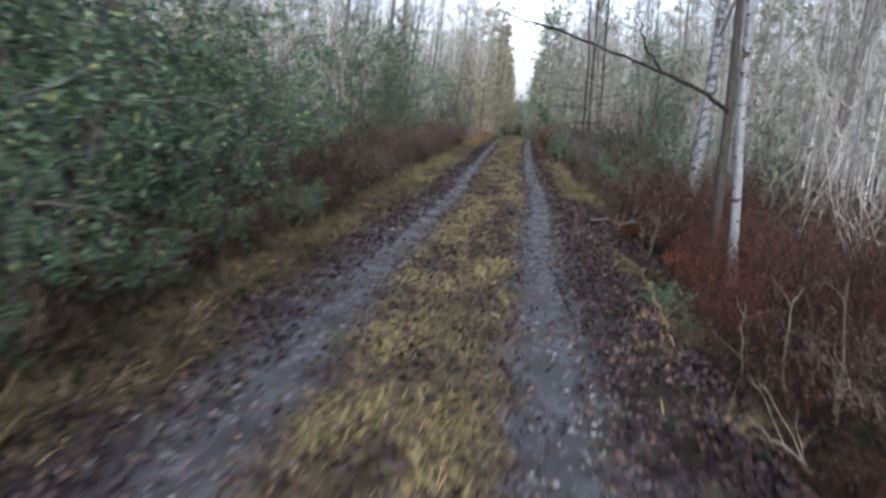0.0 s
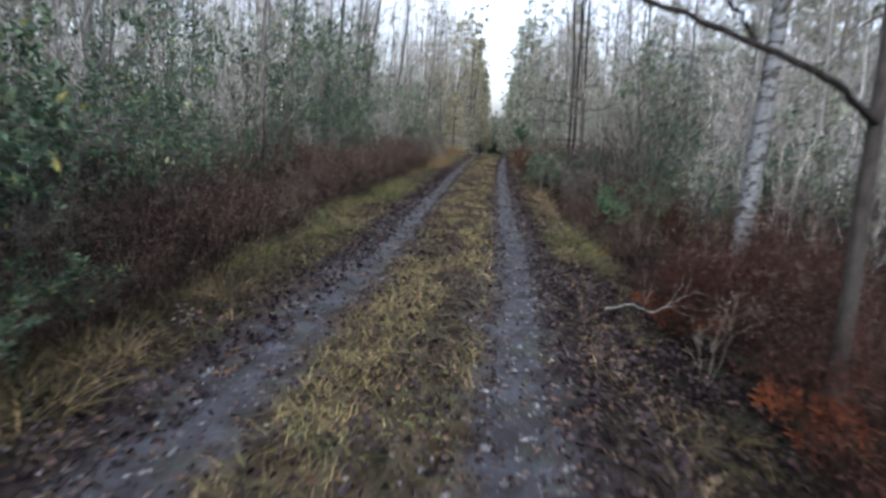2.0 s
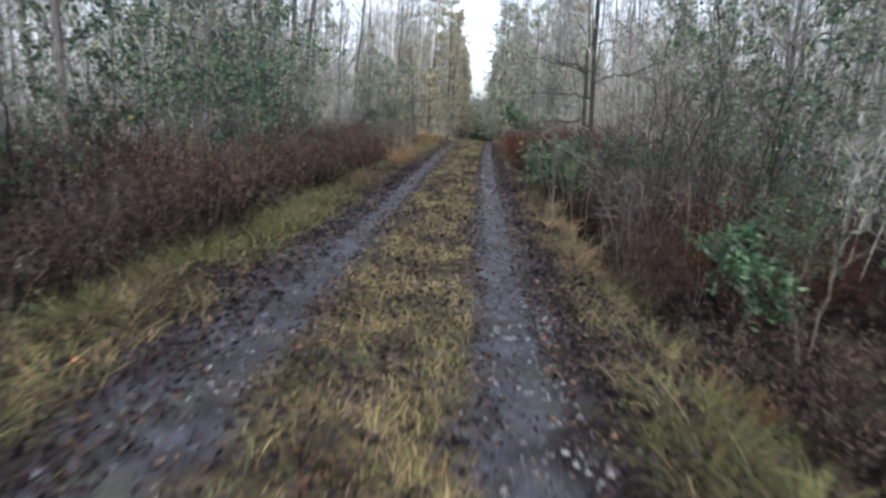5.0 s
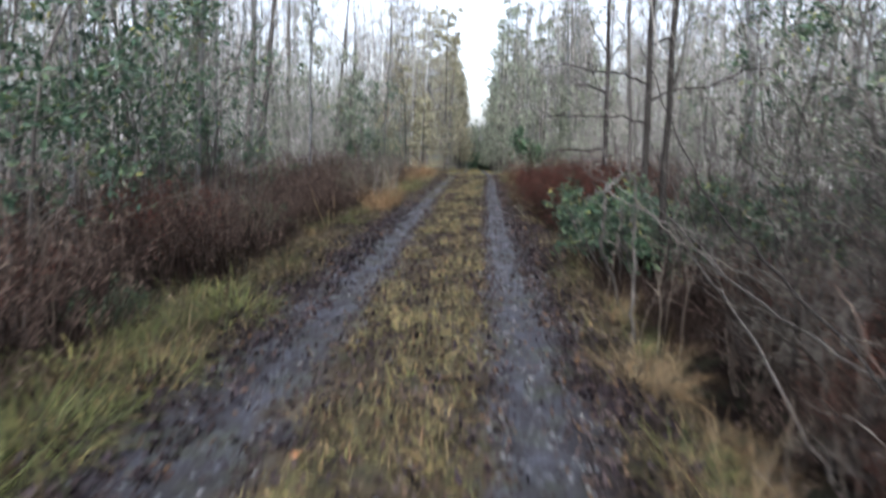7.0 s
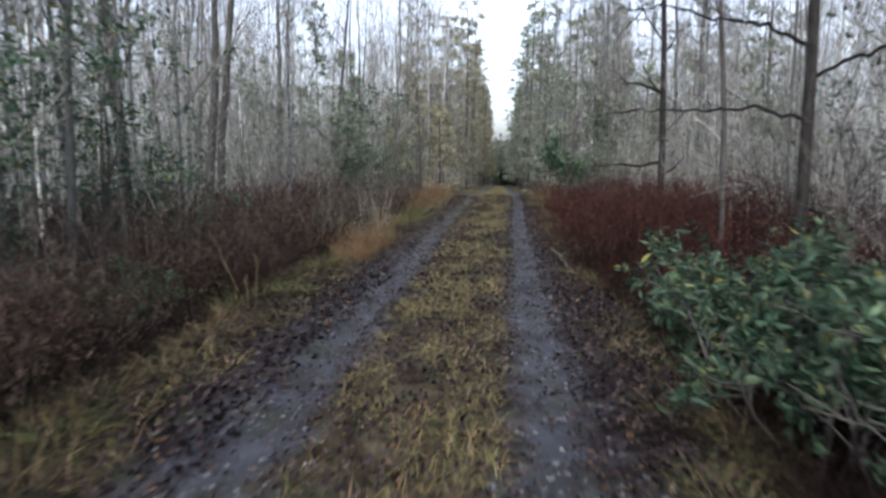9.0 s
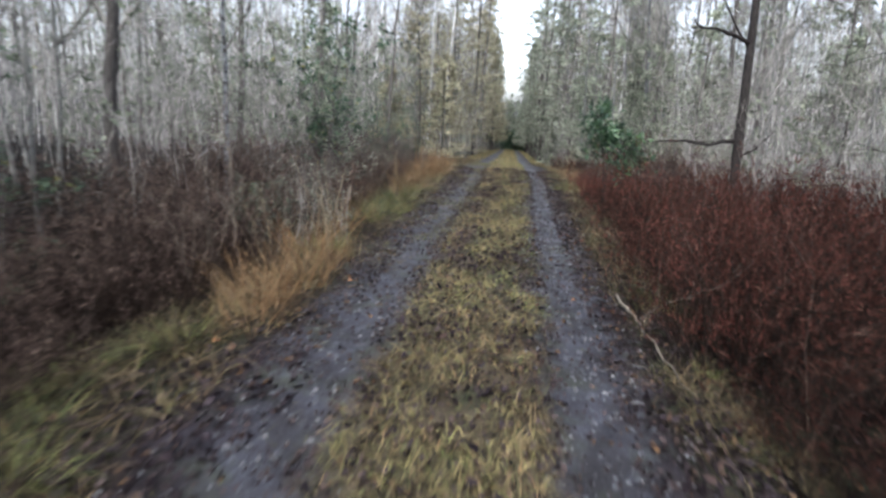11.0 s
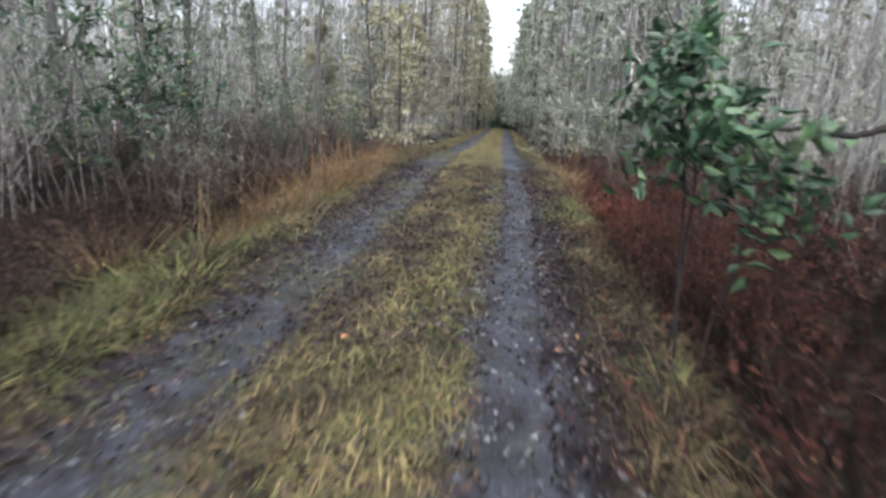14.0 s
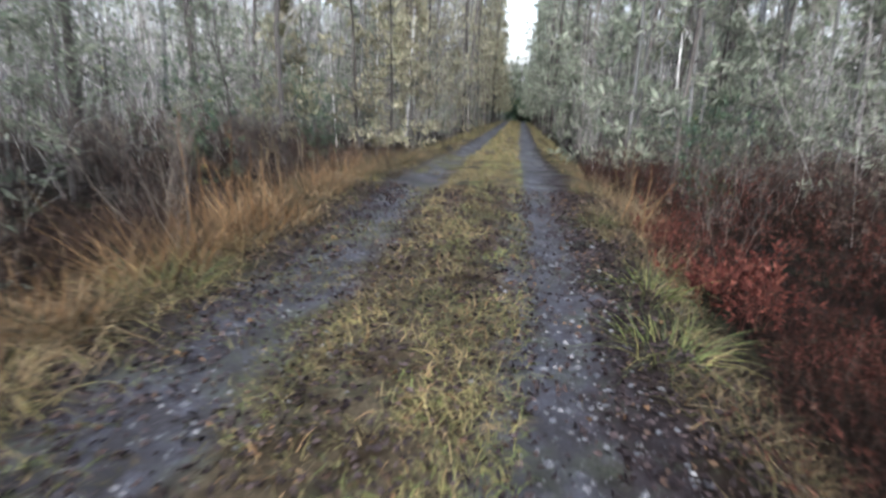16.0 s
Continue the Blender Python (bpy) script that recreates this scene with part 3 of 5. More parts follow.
def evergreen_shrub(label, h=2.6, stems=11, per=9, leaf=0.075, n_leaf=10, leaf_mat="evergreen", name="evergreen_shrub", group="evergreen shrubs beside the track", spread=0.5, narrow=0.36, bare=0.15, thick=0.018, wood_mat="twig", reach=0.245):
    t = thing(name, label, "shrub", group)
    a = rng.uniform(0, 6.28, stems)
    base = np.stack([0.1 * np.cos(a), 0.1 * np.sin(a), np.full(stems, -0.1)], 1)
    head = unit(np.stack([np.cos(a) * spread * rng.uniform(0.1, 1.3, stems), np.sin(a) * spread * rng.uniform(0.1, 1.3, stems), np.ones(stems)], 1))
    p = lines(base, head, h * rng.uniform(0.6, 1.05, stems), 7, 0.08)
    wood = tubes(Batch(), p, taper(stems, 7, thick, 0.006), 5)
    b1, d1, s1 = children(p, per, bare, 0.7, 0.2)
    p1 = lines(b1, d1, h * reach * rng.uniform(0.6, 1.4, len(s1)), 4, 0.12)
    tubes(wood, p1, taper(len(p1), 4, 0.007, 0.003), 3)
    tagged(obj("branchwork", wood, M[wood_mat], t), kind="stuff")
    b2, d2, s2 = children(p1, 4, 0.2, 0.6, 0.15)
    p2 = lines(b2, d2, h * rng.uniform(0.06, 0.14, len(s2)), 3, 0.1)
    b3, d3, s3 = children(p2, n_leaf, 0.1, 0.75, 0.1)
    obj("foliage", leaves(Batch(), b3, d3, leaf * rng.uniform(0.6, 1.3, len(s3)), narrow), M[leaf_mat], t)
    return t


def thicket(label, material, h=0.95, stems=85, wide=0.65, leaf=0.055, per=5, stem_mat="brown", name="bracken_thicket", group="withered thickets along the verges", droop=0.25, narrow=0.35, side=3):
    """A clump of thin arching stems with withered leaflets."""
    t = thing(name, label, "thicket", group)
    a, q = rng.uniform(0, 6.28, stems), np.sqrt(rng.uniform(0, 1, stems)) * wide
    base = np.stack([q * np.cos(a), q * np.sin(a), np.full(stems, -0.08)], 1)
    lean = np.clip(rng.normal(0, 0.2, (2, stems)), -0.3, 0.3)
    head = unit(np.stack([np.cos(a) * 0.2 + lean[0], np.sin(a) * 0.2 + lean[1], np.ones(stems)], 1))
    p = lines(base, head, h * rng.uniform(0.62, 1.12, stems), 4, 0.11, sag=droop)
    b = tubes(Batch(), p, taper(stems, 4, 0.0042, 0.0016), 3)
    b1, d1, s1 = children(p, side, 0.6, 0.5, 0.25)
    l1 = h * rng.uniform(0.12, 0.36, len(s1))
    spikes(b, b1, d1, l1, 0.0026)
    obj("brush", b, M[stem_mat], t)
    p1 = b1[:, None] + d1[:, None] * l1[:, None, None] * np.array([0, 0.5, 1.0])[None, :, None]
    b2, d2, s2 = children(p1, per, 0.05, 0.5, 0.12)
    obj("foliage", leaves(Batch(), b2, d2, leaf * rng.uniform(0.5, 1.5, len(s2)), narrow, 0.15), M[material], t)
    return t


def grass_tuft(label, material, h=0.45, n=160, wide=0.16, droop=0.7, width=0.008, name="grass_tuft", group="grass tufts on the verge", lean=0.5):
    t = thing(name, label, "grass", group)
    a, q = rng.uniform(0, 6.28, n), np.sqrt(rng.uniform(0, 1, n)) * wide
    base = np.stack([q * np.cos(a), q * np.sin(a), np.full(n, -0.03)], 1)
    head = unit(np.stack([np.cos(a) * lean + rng.normal(0, 0.25, n), np.sin(a) * lean + rng.normal(0, 0.25, n), np.ones(n)], 1))
    green = rng.uniform(0, 1, n) < 0.8
    obj("foliage", blades(Batch(), base[green], head[green], h * rng.uniform(0.4, 1.2, green.sum()), width, droop, 2 if h < 0.3 else 3), M[material], t)
    low = ~green
    obj("dead_foliage", blades(Batch(), base[low], head[low], h * rng.uniform(0.5, 1.0, low.sum()), width, droop * 1.5, 3), M["straw" if material != "straw" else "rust_straw"], t, "dry straw-coloured blades")
    return t


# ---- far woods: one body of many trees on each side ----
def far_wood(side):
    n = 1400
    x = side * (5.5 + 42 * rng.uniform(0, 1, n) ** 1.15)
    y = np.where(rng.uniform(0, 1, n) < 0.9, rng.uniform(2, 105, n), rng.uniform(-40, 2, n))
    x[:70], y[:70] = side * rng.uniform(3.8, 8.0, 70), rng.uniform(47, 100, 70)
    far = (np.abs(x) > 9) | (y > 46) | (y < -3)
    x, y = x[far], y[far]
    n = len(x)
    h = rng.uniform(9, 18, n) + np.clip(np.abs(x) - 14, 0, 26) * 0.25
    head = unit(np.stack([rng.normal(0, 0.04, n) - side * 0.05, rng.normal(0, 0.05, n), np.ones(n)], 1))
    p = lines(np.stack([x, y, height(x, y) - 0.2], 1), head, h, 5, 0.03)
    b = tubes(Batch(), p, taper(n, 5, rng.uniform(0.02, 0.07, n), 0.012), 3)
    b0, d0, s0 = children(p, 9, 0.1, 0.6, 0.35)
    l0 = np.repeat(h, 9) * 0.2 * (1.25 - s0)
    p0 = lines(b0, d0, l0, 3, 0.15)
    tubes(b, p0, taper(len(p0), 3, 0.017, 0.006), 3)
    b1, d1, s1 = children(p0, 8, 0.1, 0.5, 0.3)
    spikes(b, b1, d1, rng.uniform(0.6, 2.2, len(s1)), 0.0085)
    tagged(obj("bare_wood", b, M["hazed_bark"]), "dense grey wood of slender bare trees, paled for haze", "wood", kind="stuff")


def far_crowns(side, count, material, x0, x1, y0, y1, h0, h1, base, name, label, leaf=0.32, reach=0.17, per=24):
    """Evergreens along the far track, in one body."""
    wood, green = Batch(), Batch()
    x, y, h = side * rng.uniform(x0, x1, count), rng.uniform(y0, y1, count), rng.uniform(h0, h1, count)
    p = lines(np.stack([x, y, height(x, y) - 0.2], 1), np.tile([0, 0, 1.0], (count, 1)), h, 6, 0.02)
    tubes(wood, p, taper(count, 6, 0.0075 * h, 0.02), 5)
    b0, d0, s0 = children(p, 40, base, 0.85, 0.05)
    l0 = np.repeat(h, 40) * reach * (1.25 - s0)
    p0 = lines(b0, d0, l0, 4, 0.1, sag=0.1)
    tubes(wood, p0, taper(len(p0), 4, 0.02, 0.006), 3)
    b1, d1, s1 = children(p0, per, 0.2, 0.7, 0.25)
    leaves(green, b1, d1, leaf * rng.uniform(0.5, 1.25, len(s1)), 0.3)
    tagged(obj(name, wood, M["pine_bark"]), label + " with pale trunks and limbs", "wood", kind="stuff")
    tagged(obj(name, green, M[material]), label + ", their needles", "wood", kind="stuff")


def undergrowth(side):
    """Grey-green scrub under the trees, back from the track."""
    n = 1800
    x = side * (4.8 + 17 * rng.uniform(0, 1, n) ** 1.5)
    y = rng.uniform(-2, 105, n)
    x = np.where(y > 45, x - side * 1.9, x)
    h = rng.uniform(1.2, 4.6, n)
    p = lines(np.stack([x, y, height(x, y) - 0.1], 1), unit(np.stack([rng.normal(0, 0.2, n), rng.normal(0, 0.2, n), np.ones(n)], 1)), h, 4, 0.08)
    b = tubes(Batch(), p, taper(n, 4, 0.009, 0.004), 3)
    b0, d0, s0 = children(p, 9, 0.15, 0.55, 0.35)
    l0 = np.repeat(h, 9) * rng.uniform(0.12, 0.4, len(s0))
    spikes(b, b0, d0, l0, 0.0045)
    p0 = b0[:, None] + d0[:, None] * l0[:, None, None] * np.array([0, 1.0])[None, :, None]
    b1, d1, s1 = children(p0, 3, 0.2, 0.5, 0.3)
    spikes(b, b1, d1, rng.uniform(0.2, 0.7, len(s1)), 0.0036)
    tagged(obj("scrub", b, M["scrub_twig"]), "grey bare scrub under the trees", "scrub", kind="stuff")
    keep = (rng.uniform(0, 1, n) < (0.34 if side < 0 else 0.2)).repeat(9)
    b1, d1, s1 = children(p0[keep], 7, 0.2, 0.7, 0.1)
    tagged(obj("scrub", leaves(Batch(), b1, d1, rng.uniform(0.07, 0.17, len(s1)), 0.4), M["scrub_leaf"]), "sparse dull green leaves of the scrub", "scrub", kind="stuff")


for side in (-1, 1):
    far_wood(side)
    undergrowth(side)
far_crowns(-1, 24, "hazed_pine", 2.8, 9.0, 55, 112, 12, 19, 0.15, "pine_wood", "tall olive-brown pines")
far_crowns(1, 26, "hazed_green", 2.6, 10.0, 48, 112, 10, 17, 0.1, "pine_wood", "tall grey-green pines")
far_crowns(-1, 18, "hazed_pine", 2.6, 6.5, 42, 80, 4, 8, 0.08, "pine_wood", "young olive conifers", 0.24, 0.22)
far_crowns(1, 16, "hazed_green", 2.6, 6.5, 40, 80, 4, 8, 0.08, "pine_wood", "young grey-green conifers", 0.24, 0.22)
far_crowns(1, 9, "hazed_green", -4.0, 4.0, 104, 110, 6.5, 8.5, 0.05, "pine_wood", "grey-green conifers closing the track", 0.4, 0.24, 30)
# Dark conifers added to stand for the shadowed gap beneath the closing trees.
far_crowns(1, 7, "evergreen", -2.2, 2.2, 100, 102, 2.4, 3.2, 0.01, "pine_wood", "low dark conifers added for the shaded gap closing the track", 0.4, 0.3, 40)
far_crowns(1, 7, "hazed_green", 1.9, 4.0, 74, 100, 14, 19, 0.1, "pine_wood", "tall grey-green pines", 0.36, 0.15, 30)
far_crowns(-1, 6, "hazed_pine", 2.4, 4.5, 74, 100, 14, 19, 0.12, "pine_wood", "tall olive-brown pines", 0.36, 0.15, 30)
far_crowns(1, 12, "hazed_green", 8.0, 26.0, 20, 60, 10, 15, 0.25, "pine_wood", "tall grey-green pines", 0.34, 0.2)
far_crowns(-1, 8, "hazed_green", 9.0, 24.0, 20, 60, 10, 15, 0.25, "pine_wood", "tall grey-green pines", 0.34, 0.2)

far_crowns(-1, 16, "hazed_green", 4.6, 9.0, 30, 60, 3.5, 7, 0.1, "pine_wood", "soft grey-green young conifers", 0.2, 0.2, 18)
far_crowns(1, 16, "hazed_green", 4.6, 9.0, 34, 60, 3.5, 7, 0.1, "pine_wood", "soft grey-green young conifers", 0.2, 0.2, 18)
far_crowns(-1, 6, "hazed_pine", 1.9, 2.6, 84, 100, 11, 15, 0.08, "pine_wood", "tall olive-brown pines", 0.36, 0.12, 26)
far_crowns(1, 6, "hazed_green", 1.8, 2.6, 84, 100, 11, 15, 0.08, "pine_wood", "tall grey-green pines", 0.36, 0.12, 26)

far_crowns(-1, 6, "hazed_pine", 2.5, 3.4, 58, 86, 14, 19, 0.1, "pine_wood", "tall olive-brown pines", 0.32, 0.1, 24)
far_crowns(1, 6, "hazed_green", 2.3, 3.2, 58, 86, 14, 19, 0.1, "pine_wood", "tall grey-green pines", 0.32, 0.1, 24)

# ---- slender trees near the track ----
for k, (h, r, mat, label, left, right) in enumerate([
        (10, 0.055, "pale_bark", "slender bare tree with pale grey bark", 10, 17), (8, 0.035, "pale_bark", "thin bare grey sapling with fine twigs", 14, 20),
        (12, 0.085, "brown_bark", "tall bare tree with brown-grey bark", 8, 7), (6.5, 0.028, "pale_bark", "thin leaning pale sapling", 12, 16),
        (11, 0.065, "spotted_bark", "bare tree with lichen-spotted grey bark", 4, 5)]):
    tree = slender_tree(label, h, r, mat, lean=0.03)
    spots = scatter(left, -10, -4.6, 2, 47) + scatter(right, 4.4, 10, 6, 47)
    repeat(tree, [s for s in spots if not (0 < s[0] < 7 and 27 < s[1] < 41) and not (0 < s[0] < 5.5 and s[1] < 13)], lean=5)

# ---- single trees beside the track ----
birch = slender_tree("grey-white birch trunk beside the track", 11, 0.06, "birch_bark", 12, 0.35, 0.0, "birches beside the track", name="birch_tree")
birch.matrix_basis = placed(3.4, 7.1, lean=7)
spotted = slender_tree("birch with black-blotched grey trunk rising from russet bracken", 12, 0.13, "spotted_bark", 14, 0.3, 0.0, "birches beside the track", name="birch_tree", wander=0.012)
spotted.matrix_basis = placed(4.08, 11.5, lean=1)


def limb(t, base, ends, r, material, name="limb", twigs=5, spread=0.5):
    """A bent limb through the given points, with side twigs, as a part of t."""
    pts = np.array([base, *ends], float)
    s = np.linspace(0, len(pts) - 1, 6 * len(pts))
    p = np.stack([np.interp(s, np.arange(len(pts)), pts[:, q]) for q in range(3)], 1)
    for _ in range(4):
        p[1:-1] = p[:-2] * 0.25 + p[1:-1] * 0.5 + p[2:] * 0.25
    p = p[None]
    p[:, 1:-1] += rng.normal(0, 0.012, p[:, 1:-1].shape)
    wood = obj(name, tubes(Batch(), p, taper(1, p.shape[1], r, r * 0.25), 7), M[material], t)
    if twigs:
        b = Batch()
        b1, d1, s1 = children(p, twigs, 0.25, spread, 0.15)
        p1 = lines(b1, d1, rng.uniform(0.2, 0.6, len(s1)), 4, 0.14)
        tubes(b, p1, taper(len(p1), 4, r * 0.3, 0.002), 3)
        b2, d2, s2 = children(p1, 3, 0.2, 0.5, 0.1)
        spikes(b, b2, d2, rng.uniform(0.08, 0.25, len(s2)), 0.002)
        tagged(obj("brushwood", b, M[material], wood), kind="stuff")
    return wood


forked = slender_tree("brown-barked tree with one long bare limb over the bracken", 10, 0.07, "forked_bark", 8, 0.4, 0.0, "", name="forked_tree", wander=0.012)
forked.matrix_basis = placed(3.45, 8.0, turn=0.0, lean=4.5)
limb(forked, (0, 0, 2.3), [(-0.55, -0.3, 2.62), (-1.4, -0.3, 3.0), (-2.4, -0.4, 3.4), (-3.0, -0.4, 3.6)], 0.032, "dark_bark", twigs=9)
limb(forked, (-1.0, -0.3, 2.85), [(-1.25, -0.3, 3.2), (-1.35, -0.3, 3.7)], 0.018, "dark_bark", twigs=4)

dark_tree = slender_tree("dark-trunked tree with broken bare limbs above red bracken", 11, 0.11, "dark_bark", 10, 0.3, 0.0, "", twigs="dark_bark", name="dark_tree", wander=0.015)
dark_tree.matrix_basis = placed(4.98, 32.7, turn=0.0, lean=3)
limb(dark_tree, (0, 0, 1.75), [(-0.5, 0.1, 1.62), (-1.2, 0.1, 1.72), (-1.9, 0.0, 1.7)], 0.05, "dark_bark", twigs=2)
limb(dark_tree, (0, 0, 1.35), [(0.35, 0.0, 1.55), (0.7, 0.0, 1.95)], 0.035, "dark_bark", twigs=1)
limb(dark_tree, (0, 0, 3.6), [(-0.6, 0.0, 3.9), (-1.1, 0.1, 3.95)], 0.05, "dark_bark", twigs=3)

for x, y, h, r, mat, lean, label in [(2.75, 19.8, 9, 0.048, "forked_bark", 3, "slender grey tree among dark evergreen leaves"), (3.9, 25.6, 9, 0.048, "brown_bark", 4, "slender brown tree above red bracken"),
                                     (-5.9, 28.3, 10, 0.1, "brown_bark", 5, "straight brown trunk behind the thicket"), (-6.9, 29.5, 11, 0.12, "brown_bark", 6, "thick grey-brown trunk behind the thicket"), (-5.2, 20.2, 6, 0.03, "birch_bark", 5, "thin white birch stem"),
                                     (-5.8, 20.9, 6, 0.035, "birch_bark", 5, "thin white birch stem"), (-5.2, 16.5, 9, 0.07, "brown_bark", 4, "brown bare tree behind the thicket"), (-4.6, 6.2, 9, 0.07, "brown_bark", 2, "dark bare tree among evergreen shrubs"), (-6.2, 3.4, 9, 0.08, "brown_bark", 3, "dark bare tree among evergreen shrubs")]:
    slender_tree(label, h, r, mat, 12, 0.25, 0.02, "slender bare trees in the wood").matrix_basis = placed(x, y, lean=lean)

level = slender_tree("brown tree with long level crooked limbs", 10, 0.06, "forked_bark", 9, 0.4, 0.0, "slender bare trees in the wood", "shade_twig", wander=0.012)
level.matrix_basis = placed(3.1, 21.9, turn=0.0, lean=2)
for z, x1, x2, y1, rise in [(2.35, -0.7, -1.6, 0.5, 0.2), (2.95, -0.9, -1.7, -0.5, 0.25), (2.7, 0.7, 1.6, -0.6, 0.4), (3.5, 0.6, 1.3, 0.8, 0.7)]:
    limb(level, (0, 0, z), [(x1 * 0.5, y1 * 0.3, z + 0.16), (x1, y1, z + 0.14), (x1 * 0.5 + x2 * 0.5, y1 * 1.1, z + rise), (x2, y1 * 1.5, z + rise * 0.8)], 0.018, "dark_bark", twigs=14, spread=0.6)

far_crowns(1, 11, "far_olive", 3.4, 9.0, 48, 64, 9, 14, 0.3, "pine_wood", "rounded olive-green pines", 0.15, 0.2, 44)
far_crowns(-1, 7, "hazed_pine", 3.4, 8.0, 50, 66, 10, 15, 0.35, "pine_wood", "rounded olive-brown pines", 0.15, 0.18, 44)
for x, y, lean in [(2.95, 42.4, 2), (4.1, 42.0, 3), (4.5, 42.8, 1), (5.7, 42.0, -4), (3.4, 44.2, 3), (6.6, 41.4, 2)]:
    slender_tree("pale grey birch trunk in a loose group", rng.uniform(8, 11), rng.uniform(0.045, 0.06), "pale_bark", 10, 0.3, 0.03, "pale birch stems by the track", name="birch_tree").matrix_basis = placed(x, y, lean=lean)


# ---- dead wood and bare saplings ----
def sapling(label, x, y, stems, h, r, material, spread=0.4, name="bare_sapling", twigs=4, turn=None):
    """A few bare stems from one foot."""
    t = thing(name, label, "sapling", "bare saplings beside the track")
    for k in range(stems):
        a = rng.uniform(0, 6.28)
        head = unit(np.array([[math.cos(a) * spread * rng.uniform(0.3, 1), math.sin(a) * spread * rng.uniform(0.3, 1), 1.0]]))
        p = lines(np.array([[0.05 * math.cos(a), 0.05 * math.sin(a), -0.1]]), head, h * rng.uniform(0.6, 1.1), 8, 0.09)
        wood = obj("stem", tubes(Batch(), p, taper(1, 8, r * rng.uniform(0.7, 1.1), 0.003), 6), M[material], t)
        b = Batch()
        b1, d1, s1 = children(p, twigs, 0.3, 0.55, 0.2)
        p1 = lines(b1, d1, h * rng.uniform(0.1, 0.3, len(s1)), 4, 0.14)
        tubes(b, p1, taper(len(p1), 4, r * 0.35, 0.002), 3)
        b2, d2, s2 = children(p1, 3, 0.2, 0.5, 0.1)
        spikes(b, b2, d2, rng.uniform(0.06, 0.2, len(s2)), 0.002)
        tagged(obj("brushwood", b, M[material], wood), kind="stuff")
    t.matrix_basis = placed(x, y, turn=turn)
    return t


for x, y, n, h, r, mat, spread in [(-3.6, 8.3, 4, 1.5, 0.018, "pale_twig", 0.5), (-3.9, 8.7, 3, 1.4, 0.016, "pale_twig", 0.45), (2.62, 4.5, 1, 1.1, 0.013, "pale_twig", 0.25), (2.85, 4.2, 1, 1.2, 0.016, "pale_twig", 0.3), (3.05, 3.9, 1, 1.2, 0.015, "pale_twig", 0.2), (2.9, 3.6, 1, 0.9, 0.013, "pale_twig", 0.35), (2.35, 9.7, 3, 1.0, 0.012, "brown", 0.5), (2.6, 8.4, 3, 1.1, 0.007, "pale_twig", 0.4),
                                   (1.95, 15.3, 1, 0.9, 0.005, "pale_twig", 0.15), (2.15, 15.9, 1, 1.2, 0.006, "pale_twig", 0.15), (2.3, 15.5, 1, 1.0, 0.005, "pale_twig", 0.3), (1.8, 18.6, 1, 1.3, 0.008, "pale_twig", 0.12), (1.92, 17.95, 1, 1.5, 0.009, "pale_twig", 0.1), (2.15, 18.0, 1, 1.6, 0.012, "pale_twig", 0.12), (2.3, 18.3, 1, 1.5, 0.010, "pale_twig", 0.15), (2.45, 18.1, 1, 1.7, 0.013, "pale_twig", 0.12), (2.6, 18.8, 3, 2.8, 0.013, "dark_bark", 0.3), (2.9, 19.2, 3, 3.0, 0.015, "dark_bark", 0.3),
                                   (2.7, 16.4, 3, 2.6, 0.013, "dark_bark", 0.4), (3.2, 17.2, 3, 3.2, 0.015, "dark_bark", 0.35), (-2.2, 25.9, 1, 1.1, 0.009, "pale_twig", 0.3), (-2.75, 25.3, 3, 1.5, 0.008, "pale_twig", 0.5), (-2.5, 25.2, 3, 1.4, 0.008, "pale_twig", 0.5), (-3.1, 17.2, 3, 1.6, 0.010, "pale_twig", 0.6), (-4.2, 19.4, 3, 2.2, 0.013, "pale_twig", 0.5),
                                   (-3.0, 33.4, 4, 1.6, 0.008, "pale_twig", 0.4), (-2.6, 34.6, 4, 1.5, 0.008, "pale_twig", 0.4), (-3.3, 36.0, 4, 1.8, 0.009, "pale_twig", 0.4), (-2.6, 31.6, 3, 1.3, 0.007, "pale_twig", 0.4), (-2.7, 5.9, 3, 1.1, 0.007, "pale_twig", 0.5), (-3.2, 12.3, 3, 1.2, 0.007, "pale_twig", 0.4),
                                   (3.4, 13.6, 3, 1.6, 0.010, "pale_twig", 0.3), (3.0, 15.0, 3, 1.5, 0.008, "pale_twig", 0.3), (2.7, 29.0, 3, 1.0, 0.006, "pale_twig", 0.5), (-3.9, 22.6, 3, 1.7, 0.010, "pale_twig", 0.5)]:
    sapling({"pale_twig": "bare pale sapling stems", "brown": "reddish bare forked sapling", "dark_bark": "dark bare branching sapling over bracken"}[mat], x, y, n, h, r, mat, spread)


def dead_branch(label, points, r, material="pale_twig", twigs=5, name="dead_branch"):
    """A fallen or leaning branch through the given points; heights are over the ground."""
    t = thing(name, label, "branch", "dead branches beside the track")
    x0, y0 = points[0][:2]
    z0 = float(height(x0, y0))
    t.location = (x0, y0, z0)
    pts = [(x - x0, y - y0, float(height(x, y)) + z - z0) for x, y, z in points]
    limb(t, pts[0], pts[1:], r, material, "branch", twigs)
    return t


dead_branch("fallen pale lichen-covered branch end on leaf litter", [(1.72, 8.72, 0.03), (2.0, 8.95, 0.2), (2.3, 9.1, 0.27), (2.55, 9.3, 0.42), (2.85, 9.45, 0.44)], 0.014, "pale_bark", 5)
dead_branch("bent straw-coloured stalk arching over the verge", [(1.76, 3.86, 0.0), (1.63, 3.95, 0.25), (1.54, 4.05, 0.41), (1.41, 4.15, 0.51), (1.24, 4.24, 0.6), (1.2, 4.25, 0.59), (1.1, 4.25, 0.42)], 0.006, "straw", 0)
